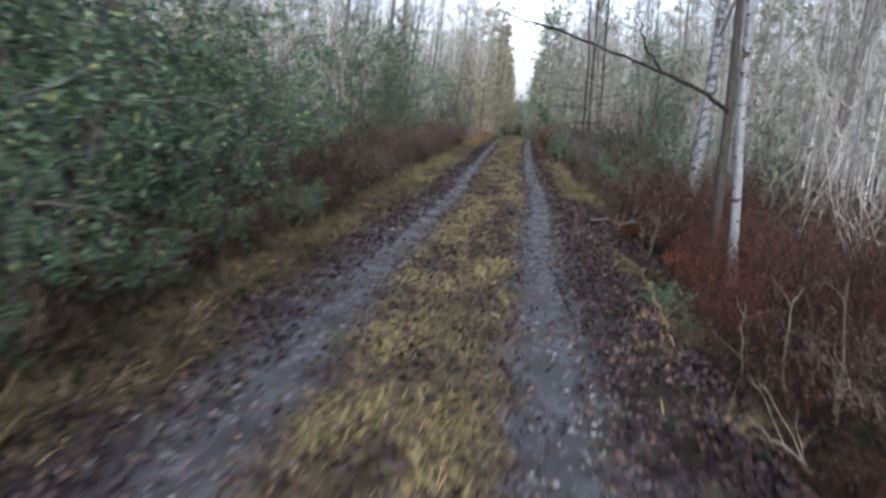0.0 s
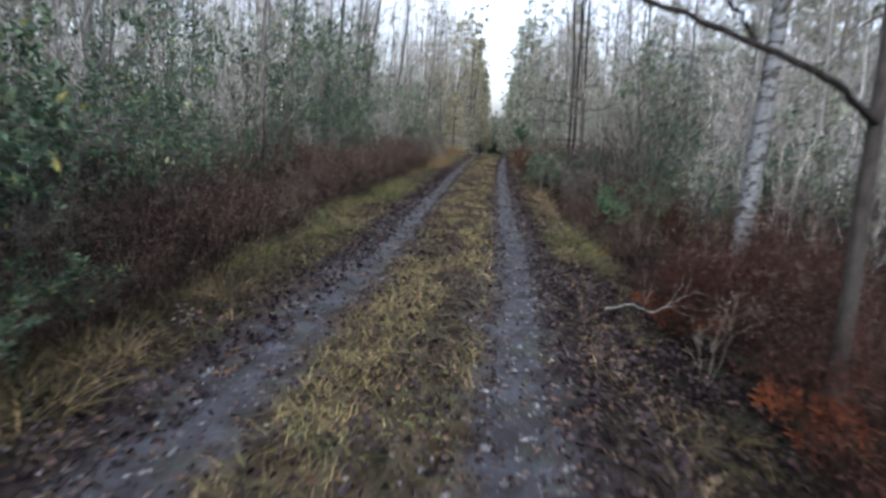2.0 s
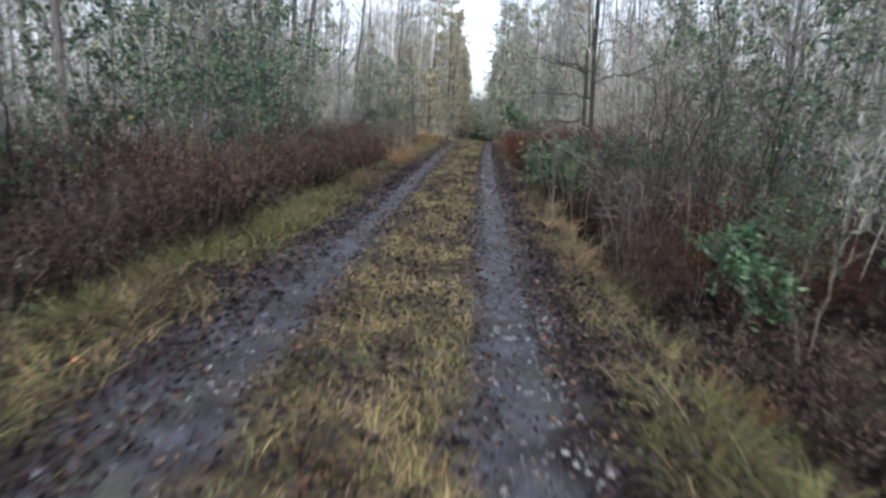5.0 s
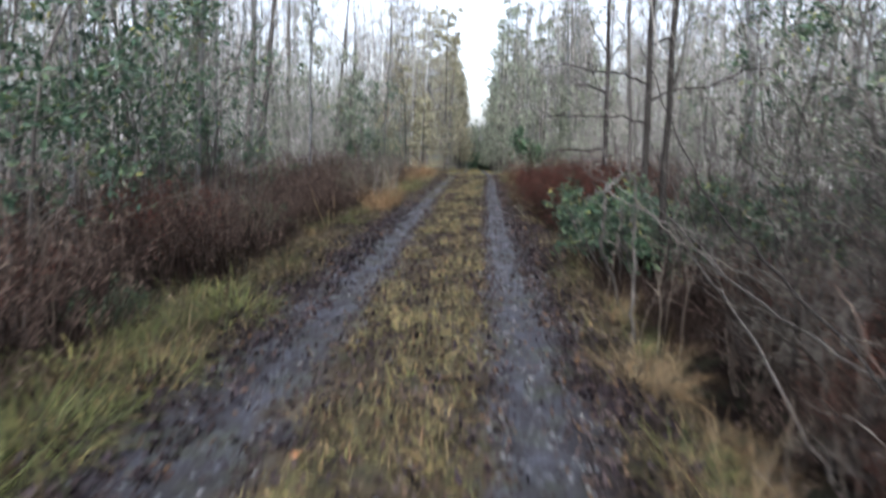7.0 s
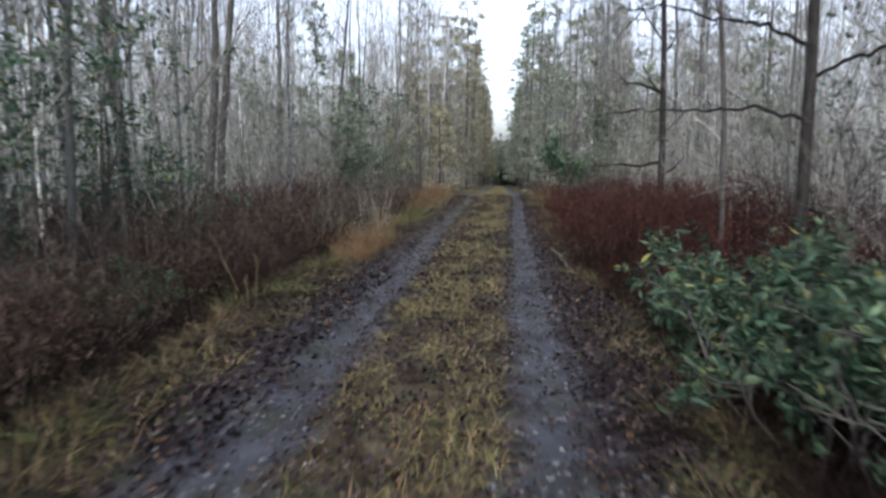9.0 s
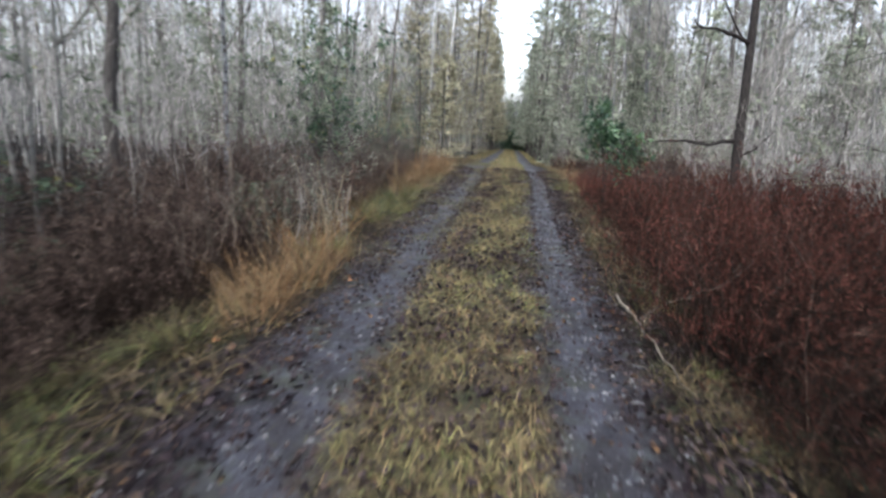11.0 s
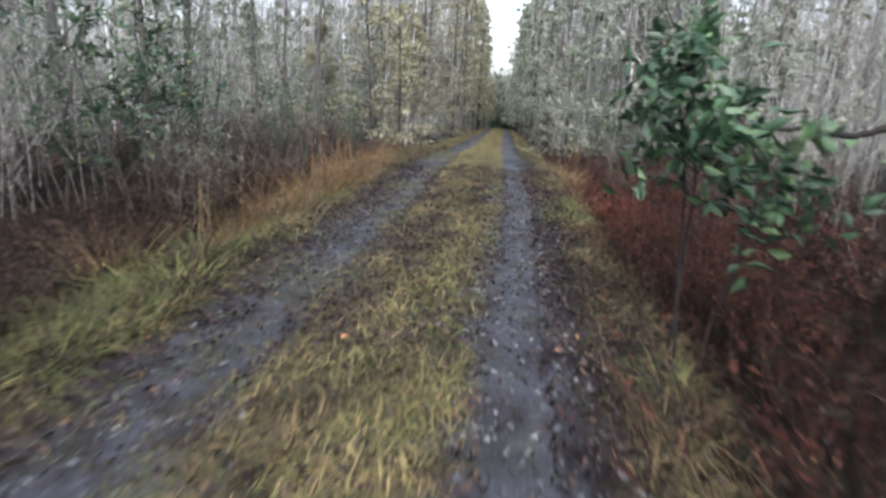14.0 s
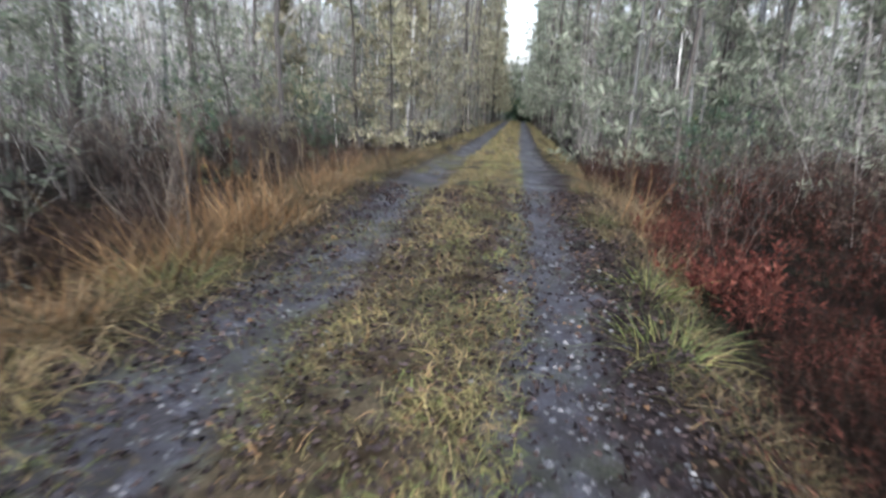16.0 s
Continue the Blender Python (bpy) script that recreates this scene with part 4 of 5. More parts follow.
dead_branch("pale dead branch lying out of the red bracken", [(1.36, 25.1, 0.04), (1.75, 25.4, 0.3), (2.3, 25.8, 0.65)], 0.009, "pale_twig", 4)
dead_branch("pale dead branch lying out of the red bracken", [(1.32, 25.75, 0.03), (1.36, 25.2, 0.05), (1.38, 24.68, 0.06), (1.42, 24.0, 0.03)], 0.016, "pale_twig", 3)
dead_branch("thin pale twig leaning from the red bracken", [(2.5, 26.8, 0.3), (2.7, 27.2, 0.6), (2.95, 27.5, 0.9)], 0.009, "pale_twig", 2)
dead_branch("long dark branch leaning over the verge", [(3.0, 15.3, 0.1), (2.5, 16.4, 1.0), (2.2, 17.4, 1.5), (1.9, 18.6, 2.6)], 0.016, "dark_bark", 6)
dead_branch("long dark branch leaning over the verge", [(2.9, 16.4, 0.6), (2.3, 17.2, 1.0), (1.9, 18.2, 1.35)], 0.012, "brown_bark", 5)
dead_branch("thick dead branch propped in the bracken", [(2.6, 16.2, 0.0), (2.4, 17.0, 0.75), (2.2, 17.7, 1.1)], 0.015, "brown_bark", 2)
dead_branch("pale dead twig arching over evergreen leaves", [(3.4, 18.2, 0.6), (2.4, 18.4, 1.05), (1.9, 18.7, 1.25), (1.6, 18.8, 1.2)], 0.006, "twig", 4)
dead_branch("pale dead twig arching over evergreen leaves", [(3.2, 18.0, 0.3), (2.5, 18.1, 0.45), (2.0, 18.2, 0.5)], 0.007, "brown", 3)
dead_branch("broken pale stem ending in the air", [(2.9, 15.6, 0.2), (2.7, 16.6, 1.1), (2.85, 16.9, 1.35)], 0.012, "brown", 1)
dead_branch("leaning mossy dead branch over the thicket", [(-4.2, 18.6, 0.7), (-3.4, 19.0, 1.0), (-2.7, 19.4, 1.3), (-2.2, 19.6, 1.35)], 0.009, "pale_twig", 4)
dead_branch("leaning mossy dead branch over the thicket", [(-5.0, 18.4, 1.2), (-4.3, 18.8, 1.6), (-3.6, 19.3, 1.75)], 0.016, "pale_bark", 3)
dead_branch("dark upright snag in the brown thicket", [(-4.3, 14.6, 0.0), (-4.3, 14.6, 1.0), (-4.25, 14.6, 2.1)], 0.035, "dark_bark", 2)
dead_branch("dead forked twig above the thicket", [(-3.6, 16.4, 0.9), (-3.3, 16.6, 1.35), (-2.9, 16.8, 1.7)], 0.012, "pale_twig", 5)
dead_branch("dark fallen trunk lying in the wood", [(5.4, 38.2, 0.7), (6.6, 38.5, 0.75), (8.0, 38.9, 0.6)], 0.045, "dark_bark", 3)
dead_branch("dark sloping branch behind the birch stems", [(3.7, 34.6, 0.6), (4.2, 35.0, 0.95), (4.5, 35.2, 1.2)], 0.03, "dark_bark", 2)
dead_branch("small pale dead branch on the dark bank", [(2.3, 2.9, 0.1), (2.1, 2.75, 0.16), (1.9, 2.9, 0.12)], 0.012, "pale_twig", 3)

def bare_shrub(label, h=2.4, stems=7, thick=0.015, material="dark_bark", twig_mat="shade_twig", spread=0.45, name="bare_shrub"):
    """A leafless shrub: wandering stems, forked limbs and a tangle of fine twigs."""
    t = thing(name, label, "shrub", "bare shrubs beside the track")
    a = rng.uniform(0, 6.28, stems)
    head = unit(np.stack([np.cos(a) * spread * rng.uniform(0.2, 1.4, stems), np.sin(a) * spread * rng.uniform(0.2, 1.4, stems), np.ones(stems)], 1))
    p = lines(np.stack([0.12 * np.cos(a), 0.12 * np.sin(a), np.full(stems, -0.1)], 1), head, h * rng.uniform(0.6, 1.1, stems), 9, 0.13)
    for k in range(stems):
        obj("stem", tubes(Batch(), p[k:k + 1], taper(1, 9, thick * rng.uniform(0.6, 1.1), 0.003), 6), M[material], t)
    b1, d1, s1 = children(p, 7, 0.2, 0.55, 0.15)
    p1 = lines(b1, d1, h * rng.uniform(0.12, 0.4, len(s1)), 5, 0.16)
    b = tubes(Batch(), p1, taper(len(p1), 5, thick * 0.4, 0.0022), 3)
    b2, d2, s2 = children(p1, 6, 0.15, 0.55, 0.1)
    p2 = lines(b2, d2, h * rng.uniform(0.05, 0.16, len(s2)), 3, 0.15)
    tubes(b, p2, taper(len(p2), 3, 0.003, 0.0015), 3)
    b3, d3, s3 = children(p2, 3, 0.2, 0.55, 0.1)
    spikes(b, b3, d3, rng.uniform(0.05, 0.18, len(s3)), 0.0018)
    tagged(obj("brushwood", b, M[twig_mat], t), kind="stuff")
    return t


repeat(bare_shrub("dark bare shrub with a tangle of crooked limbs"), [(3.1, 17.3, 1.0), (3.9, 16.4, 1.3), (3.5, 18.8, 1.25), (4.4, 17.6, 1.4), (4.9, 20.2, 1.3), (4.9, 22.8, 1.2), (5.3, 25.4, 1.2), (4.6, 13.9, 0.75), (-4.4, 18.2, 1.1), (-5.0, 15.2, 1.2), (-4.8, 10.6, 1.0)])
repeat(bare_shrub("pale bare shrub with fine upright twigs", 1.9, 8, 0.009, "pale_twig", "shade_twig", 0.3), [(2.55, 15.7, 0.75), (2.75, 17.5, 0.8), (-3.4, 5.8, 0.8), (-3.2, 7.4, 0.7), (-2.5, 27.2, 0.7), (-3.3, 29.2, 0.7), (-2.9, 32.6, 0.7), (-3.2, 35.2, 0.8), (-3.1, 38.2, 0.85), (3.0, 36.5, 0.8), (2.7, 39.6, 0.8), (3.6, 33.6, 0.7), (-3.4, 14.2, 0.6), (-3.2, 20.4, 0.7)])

# ---- evergreen shrubs ----
big = evergreen_shrub("dense dark green evergreen shrub above dead grass", 2.8, 13, 11, wood_mat="brown_bark", bare=0.28)
repeat(big, [(-3.1, 3.0, 0.8), (-3.8, 4.2, 1.1), (-3.2, 5.2, 0.85), (-4.9, 2.6, 1.15), (-3.6, 6.4, 1.05), (-4.7, 5.4, 1.45), (-6.2, 4.0, 1.5), (-4.4, 8.2, 1.1), (-6.4, 7.2, 1.4), (-7.2, 2.4, 1.2), (-3.1, 1.6, 0.75), (-5.4, 9.6, 0.9), (-3.9, 2.2, 0.9), (-4.5, 10.6, 0.8), (-5.2, 12.4, 0.8), (-4.9, 14.4, 0.7), (3.6, 14.8, 0.5)], lean=3)
small = evergreen_shrub("loose evergreen sapling with grey-green leaves", 2.4, 5, 8, 0.085, 9, spread=0.3, thick=0.013, wood_mat="brown_bark")
repeat(small, [(-4.4, 33.6, 1.6), (-5.2, 17.4, 1.5), (-4.6, 21.5, 0.9), (-4.3, 24.6, 0.7), (4.6, 16.6, 0.9), (4.6, 13.6, 0.8)] + scatter(4, -9, -5.4, 10, 30, 0.8, 1.3) + scatter(4, 5.4, 9, 8, 30, 0.8, 1.3) + [(3.4, 38.5, 0.7), (4.0, 40.5, 0.8), (3.3, 42.5, 0.8), (-3.6, 41.5, 0.8), (-4.0, 37.6, 0.8)])
leafy = evergreen_shrub("tall loose evergreen tree with dull green leaves", 4.6, 3, 20, 0.11, 9, spread=0.18, bare=0.2, name="evergreen_tree", group="evergreen trees in the wood", thick=0.03, wood_mat="brown_bark")
repeat(leafy, [(-3.7, 17.4, 0.9), (5.0, 17.4, 0.8), (5.6, 19.8, 1.0), (6.2, 23.5, 1.0), (-4.5, 20.8, 1.0), (-5.6, 21.8, 1.1), (-6.4, 19.8, 1.15), (-5.2, 23.6, 0.9), (-4.5, 5.6, 0.8), (-6.0, 6.6, 0.9), (-5.6, 4.0, 0.85), (-7.0, 9.0, 1.0), (-7.6, 17.0, 1.1), (-6.0, 12.5, 0.9)], lean=3)
# Further trees take a paler leaf than the evergreens: haze by colour.
hazy = evergreen_shrub("tall loose tree with olive leaves paled for haze", 4.6, 3, 18, 0.09, 8, "scrub_leaf", "leafy_tree", "pale leafy trees in the wood", 0.18, bare=0.2, thick=0.026, wood_mat="brown_bark")
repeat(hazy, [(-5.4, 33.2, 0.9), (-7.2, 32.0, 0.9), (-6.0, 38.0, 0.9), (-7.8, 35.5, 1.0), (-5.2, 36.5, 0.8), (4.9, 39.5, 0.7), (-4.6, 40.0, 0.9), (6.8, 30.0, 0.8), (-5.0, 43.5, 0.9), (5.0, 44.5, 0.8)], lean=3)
low = evergreen_shrub("low spreading dark evergreen bush with glossy leaves", 1.6, 12, 8, 0.10, 8, "evergreen", "low_evergreen_bush", "evergreen shrubs beside the track", 0.7, 0.3, bare=0.5, wood_mat="brown_bark")
repeat(low, [(2.45, 20.2, 1.0), (2.2, 21.2, 0.8), (3.2, 20.4, 1.0), (2.8, 21.6, 0.8), (4.0, 19.6, 1.0), (2.08, 5.3, 0.25), (2.25, 4.95, 0.2), (-2.35, 3.4, 0.4), (-2.5, 4.8, 0.5), (-2.3, 6.1, 0.4), (-2.6, 7.4, 0.5), (-2.4, 2.2, 0.45), (-3.4, 21.8, 0.55), (-3.0, 27.9, 0.6), (-2.9, 17.6, 0.35)])
holly = evergreen_shrub("young tree with large glossy evergreen leaves", 2.5, 3, 11, 0.115, 6, "holly", "broadleaf_evergreen", "broadleaf evergreens beside the track", 0.1, 0.42, 0.62, 0.013, "dark_bark", 0.1)
repeat(holly, [(1.9, 29.8, 0.97), (2.75, 13.3, 0.6)], lean=2)

pale = evergreen_shrub("pale twiggy shrub with few grey-green leaves", 1.35, 9, 6, 0.06, 3, "pale_leaf", "pale_shrub", "pale shrubs in the thicket", 0.4, 0.4, 0.15, 0.009, "brown")
repeat(pale, [(-2.05, 27.35, 0.8), (-2.35, 27.5, 0.65), (-2.6, 27.0, 0.8), (-3.0, 33.0, 0.9), (-2.8, 12.6, 0.6)])

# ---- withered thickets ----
red = thicket("dense russet-red withered bracken thicket", "red", 1.6, 105, stem_mat="shaded_stem", wide=0.62, leaf=0.042, narrow=0.13, per=8, droop=0.18, side=4)
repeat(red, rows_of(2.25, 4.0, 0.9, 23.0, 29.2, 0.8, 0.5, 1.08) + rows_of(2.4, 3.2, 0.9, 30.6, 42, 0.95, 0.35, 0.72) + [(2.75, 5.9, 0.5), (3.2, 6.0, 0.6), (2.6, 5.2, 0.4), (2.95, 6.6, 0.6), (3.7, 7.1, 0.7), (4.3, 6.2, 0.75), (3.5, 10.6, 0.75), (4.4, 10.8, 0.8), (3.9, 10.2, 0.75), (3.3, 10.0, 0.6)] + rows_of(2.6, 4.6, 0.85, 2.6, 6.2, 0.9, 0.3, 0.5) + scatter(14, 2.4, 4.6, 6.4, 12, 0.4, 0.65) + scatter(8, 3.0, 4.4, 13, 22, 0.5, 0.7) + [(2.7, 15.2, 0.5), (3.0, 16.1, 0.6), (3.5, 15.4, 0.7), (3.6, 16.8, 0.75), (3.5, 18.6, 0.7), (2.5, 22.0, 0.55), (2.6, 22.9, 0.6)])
red_far = thicket("loose russet-red withered bracken thicket", "red", 1.6, 60, stem_mat="shaded_stem", wide=0.65, leaf=0.06, narrow=0.14, per=7, droop=0.18)
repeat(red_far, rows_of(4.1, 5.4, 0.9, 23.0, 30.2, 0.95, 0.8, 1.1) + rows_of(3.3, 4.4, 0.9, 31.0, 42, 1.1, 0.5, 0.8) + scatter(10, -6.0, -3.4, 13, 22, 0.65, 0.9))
brown = thicket("tangled brown-purple withered thicket", "brown", 1.5, 100, leaf=0.044, narrow=0.13, wide=0.68, droop=0.18, stem_mat="shaded_stem", side=4, per=8)
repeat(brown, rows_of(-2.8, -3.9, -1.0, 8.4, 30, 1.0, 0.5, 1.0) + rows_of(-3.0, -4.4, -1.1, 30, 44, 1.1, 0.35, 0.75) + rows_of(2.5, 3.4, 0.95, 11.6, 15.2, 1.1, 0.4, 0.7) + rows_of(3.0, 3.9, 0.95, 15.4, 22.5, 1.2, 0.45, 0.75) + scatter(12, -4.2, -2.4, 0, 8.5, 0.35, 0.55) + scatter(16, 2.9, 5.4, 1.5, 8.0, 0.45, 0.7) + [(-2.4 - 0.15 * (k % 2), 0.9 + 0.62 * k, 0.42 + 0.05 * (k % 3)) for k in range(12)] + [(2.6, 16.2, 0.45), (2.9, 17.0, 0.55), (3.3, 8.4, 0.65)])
brown_far = thicket("loose grey-brown withered thicket", "brown", 1.6, 58, leaf=0.062, narrow=0.14, wide=0.75, droop=0.18, per=7, stem_mat="shaded_stem")
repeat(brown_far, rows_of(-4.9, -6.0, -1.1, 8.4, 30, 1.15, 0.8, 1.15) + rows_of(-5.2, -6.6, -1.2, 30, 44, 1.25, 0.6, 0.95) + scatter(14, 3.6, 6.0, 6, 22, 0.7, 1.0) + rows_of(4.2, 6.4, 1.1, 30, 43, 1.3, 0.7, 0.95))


def crooked_sapling(label, stems, material="brown_bark"):
    """Bare sapling of bent stems, each through points given from its foot, with its thickness and twigs."""
    t = thing("crooked_sapling", label, "sapling", "bare saplings beside the track")
    t.location = stems[0][2][0]
    foot = np.array(stems[0][2][0])
    for r, twigs, points in stems:
        q = [np.array(p) - foot for p in points]
        limb(t, q[0], q[1:], r, material, "stem", twigs, 0.35)


crooked_sapling("bare S-bent sapling with pale mossy bark over the ditch", [(0.019, 3, [(2.02, 18.62, float(height(2.02, 18.62)) - 0.05), (1.77, 18.36, 0.25), (1.55, 17.95, 0.6), (1.5, 17.82, 0.85), (1.5, 17.76, 1.14), (1.62, 17.95, 1.2), (1.72, 18.14, 1.28), (1.7, 18.17, 1.4), (1.62, 18.16, 1.6), (1.55, 18.2, 2.0)]),
                                                                                (0.009, 2, [(1.5, 17.76, 1.14), (1.4, 17.7, 1.12), (1.28, 17.64, 1.06)]), (0.008, 3, [(1.5, 17.76, 1.14), (1.6, 18.1, 1.14), (1.7, 18.65, 1.12)]), (0.009, 2, [(1.5, 17.76, 1.14), (1.7, 17.7, 1.04), (2.1, 17.55, 0.85), (2.5, 17.4, 0.72)])])
crooked_sapling("thin bare sapling with pale mossy bark over the ditch", [(0.016, 2, [(2.24, 18.89, float(height(2.24, 18.89)) - 0.05), (2.0, 18.55, 0.3), (1.78, 18.23, 0.73), (1.74, 18.2, 1.1)])])
crooked_sapling("straight bare sapling with pale mossy bark over the ditch", [(0.015, 3, [(1.78, 17.6, float(height(1.78, 17.6)) - 0.05), (1.71, 17.54, 0.6), (1.68, 17.5, 1.1), (1.63, 17.48, 1.4), (1.6, 17.45, 1.9)])])
crooked_sapling("tall bare sapling with pinkish grey bark beside the thicket", [(0.016, 5, [(-2.37, 25.6, float(height(-2.37, 25.6)) - 0.05), (-2.42, 25.62, 0.35), (-2.4, 25.6, 0.8), (-2.43, 25.62, 1.1), (-2.44, 25.6, 1.4), (-2.52, 25.6, 1.95)]), (0.008, 3, [(-2.41, 25.62, 0.55), (-2.6, 25.66, 0.8), (-2.8, 25.7, 1.05)])], "pale_twig")
fern = thicket("fox-red withered fern fronds", "orange", 0.6, 40, 0.3, 0.06, 7, "orange", "withered_fern", "withered ferns beside the track", 0.5)
repeat(fern, [(2.85, 9.5, 0.9), (2.6, 10.0, 0.7), (3.0, 7.6, 0.8), (-5.0, 11.8, 0.8), (-4.2, 20.8, 0.8), (2.9, 22.5, 0.9), (2.35, 12.6, 0.6)])

rosy = thicket("rosy red withered fern fronds", "rosy", 0.7, 48, 0.34, 0.055, 7, "red", "withered_fern", "withered ferns beside the track", 0.4)
repeat(rosy, [(2.4, 34.9, 1.1), (2.75, 35.4, 0.9), (2.2, 36.3, 0.7), (2.5, 37.4, 0.8), (2.9, 33.9, 0.7), (2.5, 25.9, 0.8)])
# Brush all in the near-black stem colour, added to darken the ditch.
brush = thicket("tangle of dead stems in the wet ditch, darkened for shade", "shaded_stem", 0.8, 100, 0.5, 0.035, 5, "shaded_stem", "dead_brush", "dark dead brush along the ditch", 0.2, 0.15, 4)
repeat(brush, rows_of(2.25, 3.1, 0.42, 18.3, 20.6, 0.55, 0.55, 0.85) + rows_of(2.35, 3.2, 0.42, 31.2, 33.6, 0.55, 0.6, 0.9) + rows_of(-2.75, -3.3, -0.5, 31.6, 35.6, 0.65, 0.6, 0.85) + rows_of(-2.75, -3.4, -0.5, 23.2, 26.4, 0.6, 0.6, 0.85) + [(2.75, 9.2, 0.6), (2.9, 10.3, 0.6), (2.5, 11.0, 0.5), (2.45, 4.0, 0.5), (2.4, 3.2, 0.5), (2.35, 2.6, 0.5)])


def dry_stalks(label, x, y, count, h, wide, material="straw", tilt=0.16):
    """Tall dead stalks standing together, each bent a little and frayed at its top."""
    t = thing("dry_stalks", label, "stalks", "tall dead stalks on the verge")
    for k in range(count):
        a, q = rng.uniform(0, 6.28), wide * math.sqrt(rng.uniform(0, 1))
        head = unit(np.array([[rng.normal(0, tilt), rng.normal(0, tilt), 1.0]]))
        p = lines(np.array([[q * math.cos(a), q * math.sin(a), -0.06]]), head, h * rng.uniform(0.55, 1.1), 7, 0.06)
        stem = obj("stalk", tubes(Batch(), p, taper(1, 7, rng.uniform(0.0055, 0.0095), 0.003), 5), M[material], t)
        b = Batch()
        b1, d1, s1 = children(p, 6, 0.45, 0.5, 0.3)
        spikes(b, b1, d1, h * rng.uniform(0.06, 0.2, len(s1)), 0.0024)
        tagged(obj("brushwood", b, M[material], stem), kind="stuff")
    t.matrix_basis = placed(x, y)


for x, y, count, h, wide, material in [(-1.9, 26.75, 9, 1.2, 0.16, "pale_straw"), (-2.1, 26.6, 5, 1.1, 0.15, "twig"), (-1.72, 26.95, 4, 1.0, 0.1, "twig"), (-2.25, 26.1, 4, 0.9, 0.2, "pale_straw"), (-2.16, 34.1, 3, 1.3, 0.2, "pale_twig"), (-2.03, 34.6, 5, 1.15, 0.25, "rust_straw"), (-1.8, 34.9, 6, 0.95, 0.15, "rust_straw"), (-2.4, 33.7, 4, 1.0, 0.3, "straw"),
                                       (-2.9, 33.6, 3, 1.1, 0.3, "pale_twig"), (-2.3, 36.2, 5, 1.0, 0.35, "straw"), (-2.5, 38.0, 4, 1.1, 0.4, "pale_straw"), (1.95, 36.3, 3, 0.8, 0.2, "rust_straw"), (2.2, 38.2, 4, 1.1, 0.3, "straw"), (-2.1, 30.9, 4, 0.9, 0.3, "straw"), (-1.95, 22.2, 3, 0.8, 0.3, "straw")]:
    dry_stalks("tall dry straw-coloured stalks standing in the verge grass" if "straw" in material else "tall pale grey-brown dead stalks by the thicket", x, y, count, h, wide, material)

# ---- grass ----
tuft = grass_tuft("olive-yellow arching grass tuft on the verge", "green_grass", 0.52, 170, 0.24, 0.75, 0.009)
repeat(tuft, [(1.62, 10.6, 0.65), (1.75, 11.5, 0.75), (1.85, 10.4, 0.7), (1.9, 11.2, 0.85), (1.7, 11.9, 0.8), (1.95, 12.1, 0.75), (1.8, 12.8, 0.75), (-1.7, 17.6, 1.0), (-1.55, 16.2, 0.8), (-1.7, 15.0, 0.8), (-2.1, 14.4, 0.9), (-2.3, 17.9, 1.0), (2.1, 14.6, 0.9), (-1.7, 30.2, 1.1), (-1.95, 30.9, 1.1), (-1.6, 29.6, 0.9), (-2.1, 29.7, 1.0), (-1.75, 29.0, 1.0), (-2.2, 30.4, 1.1), (-1.9, 28.4, 0.8), (-1.6, 31.4, 0.9), (-2.0, 24.0, 0.7), (-1.8, 15.6, 0.9), (-2.1, 18.2, 0.9), (-1.9, 19.4, 0.8), (-2.0, 17.2, 1.0), (-2.2, 16.4, 1.0), (-1.9, 16.7, 0.8), (-2.1, 22.9, 0.75), (-2.4, 23.5, 0.8), (1.6, 34.2, 0.8), (1.5, 33.2, 0.8)] + scatter(34, -2.4, -1.5, 9, 44, 0.5, 1.0) + scatter(20, 1.45, 1.8, 11, 44, 0.4, 0.7))
straw = grass_tuft("dry straw-coloured grass tuft", "straw", 0.5, 120, 0.16, 0.55, 0.007)
repeat(straw, scatter(22, -2.9, -1.6, 31, 43, 0.7, 1.3) + [(-1.85, 5.6, 0.9), (-1.75, 6.7, 0.8), (-1.9, 4.4, 0.8), (-1.7, 8.1, 0.8), (-1.8, 3.3, 0.7), (1.5, 16.6, 0.9), (1.6, 14.5, 0.8), (1.75, 14.9, 0.8), (1.65, 18.1, 0.6), (1.55, 3.6, 0.5), (1.75, 4.4, 0.5), (-1.75, 25.6, 0.9), (-1.9, 26.1, 0.9), (-1.7, 26.5, 0.8)] + scatter(18, -2.6, -1.55, 7, 28, 0.4, 0.85) + scatter(18, 1.45, 2.0, 10, 44, 0.4, 0.8))
rust = grass_tuft("tall rusty withered grass tuft", "rust_straw", 0.85, 120, 0.3, 0.3, 0.008)
repeat(rust, rows_of(-2.1, -3.2, -0.5, 31.2, 43, 1.5, 0.5, 1.1) + scatter(8, -2.3, -1.6, 31.4, 37, 0.45, 0.8) + [(-1.75, 34.6, 0.8), (-1.9, 35.0, 0.9), (-1.7, 35.4, 0.8), (-2.0, 34.2, 0.8)] + [(-1.6, 24.6, 0.55), (-1.65, 25.3, 0.75), (-1.62, 26.0, 0.85), (-1.9, 25.2, 0.8), (-1.75, 25.8, 0.8), (-1.62, 24.3, 0.7), (-1.82, 24.9, 0.75), (-2.1, 26.6, 0.8), (-2.1, 27.6, 0.8), (-2.2, 28.4, 0.8)])

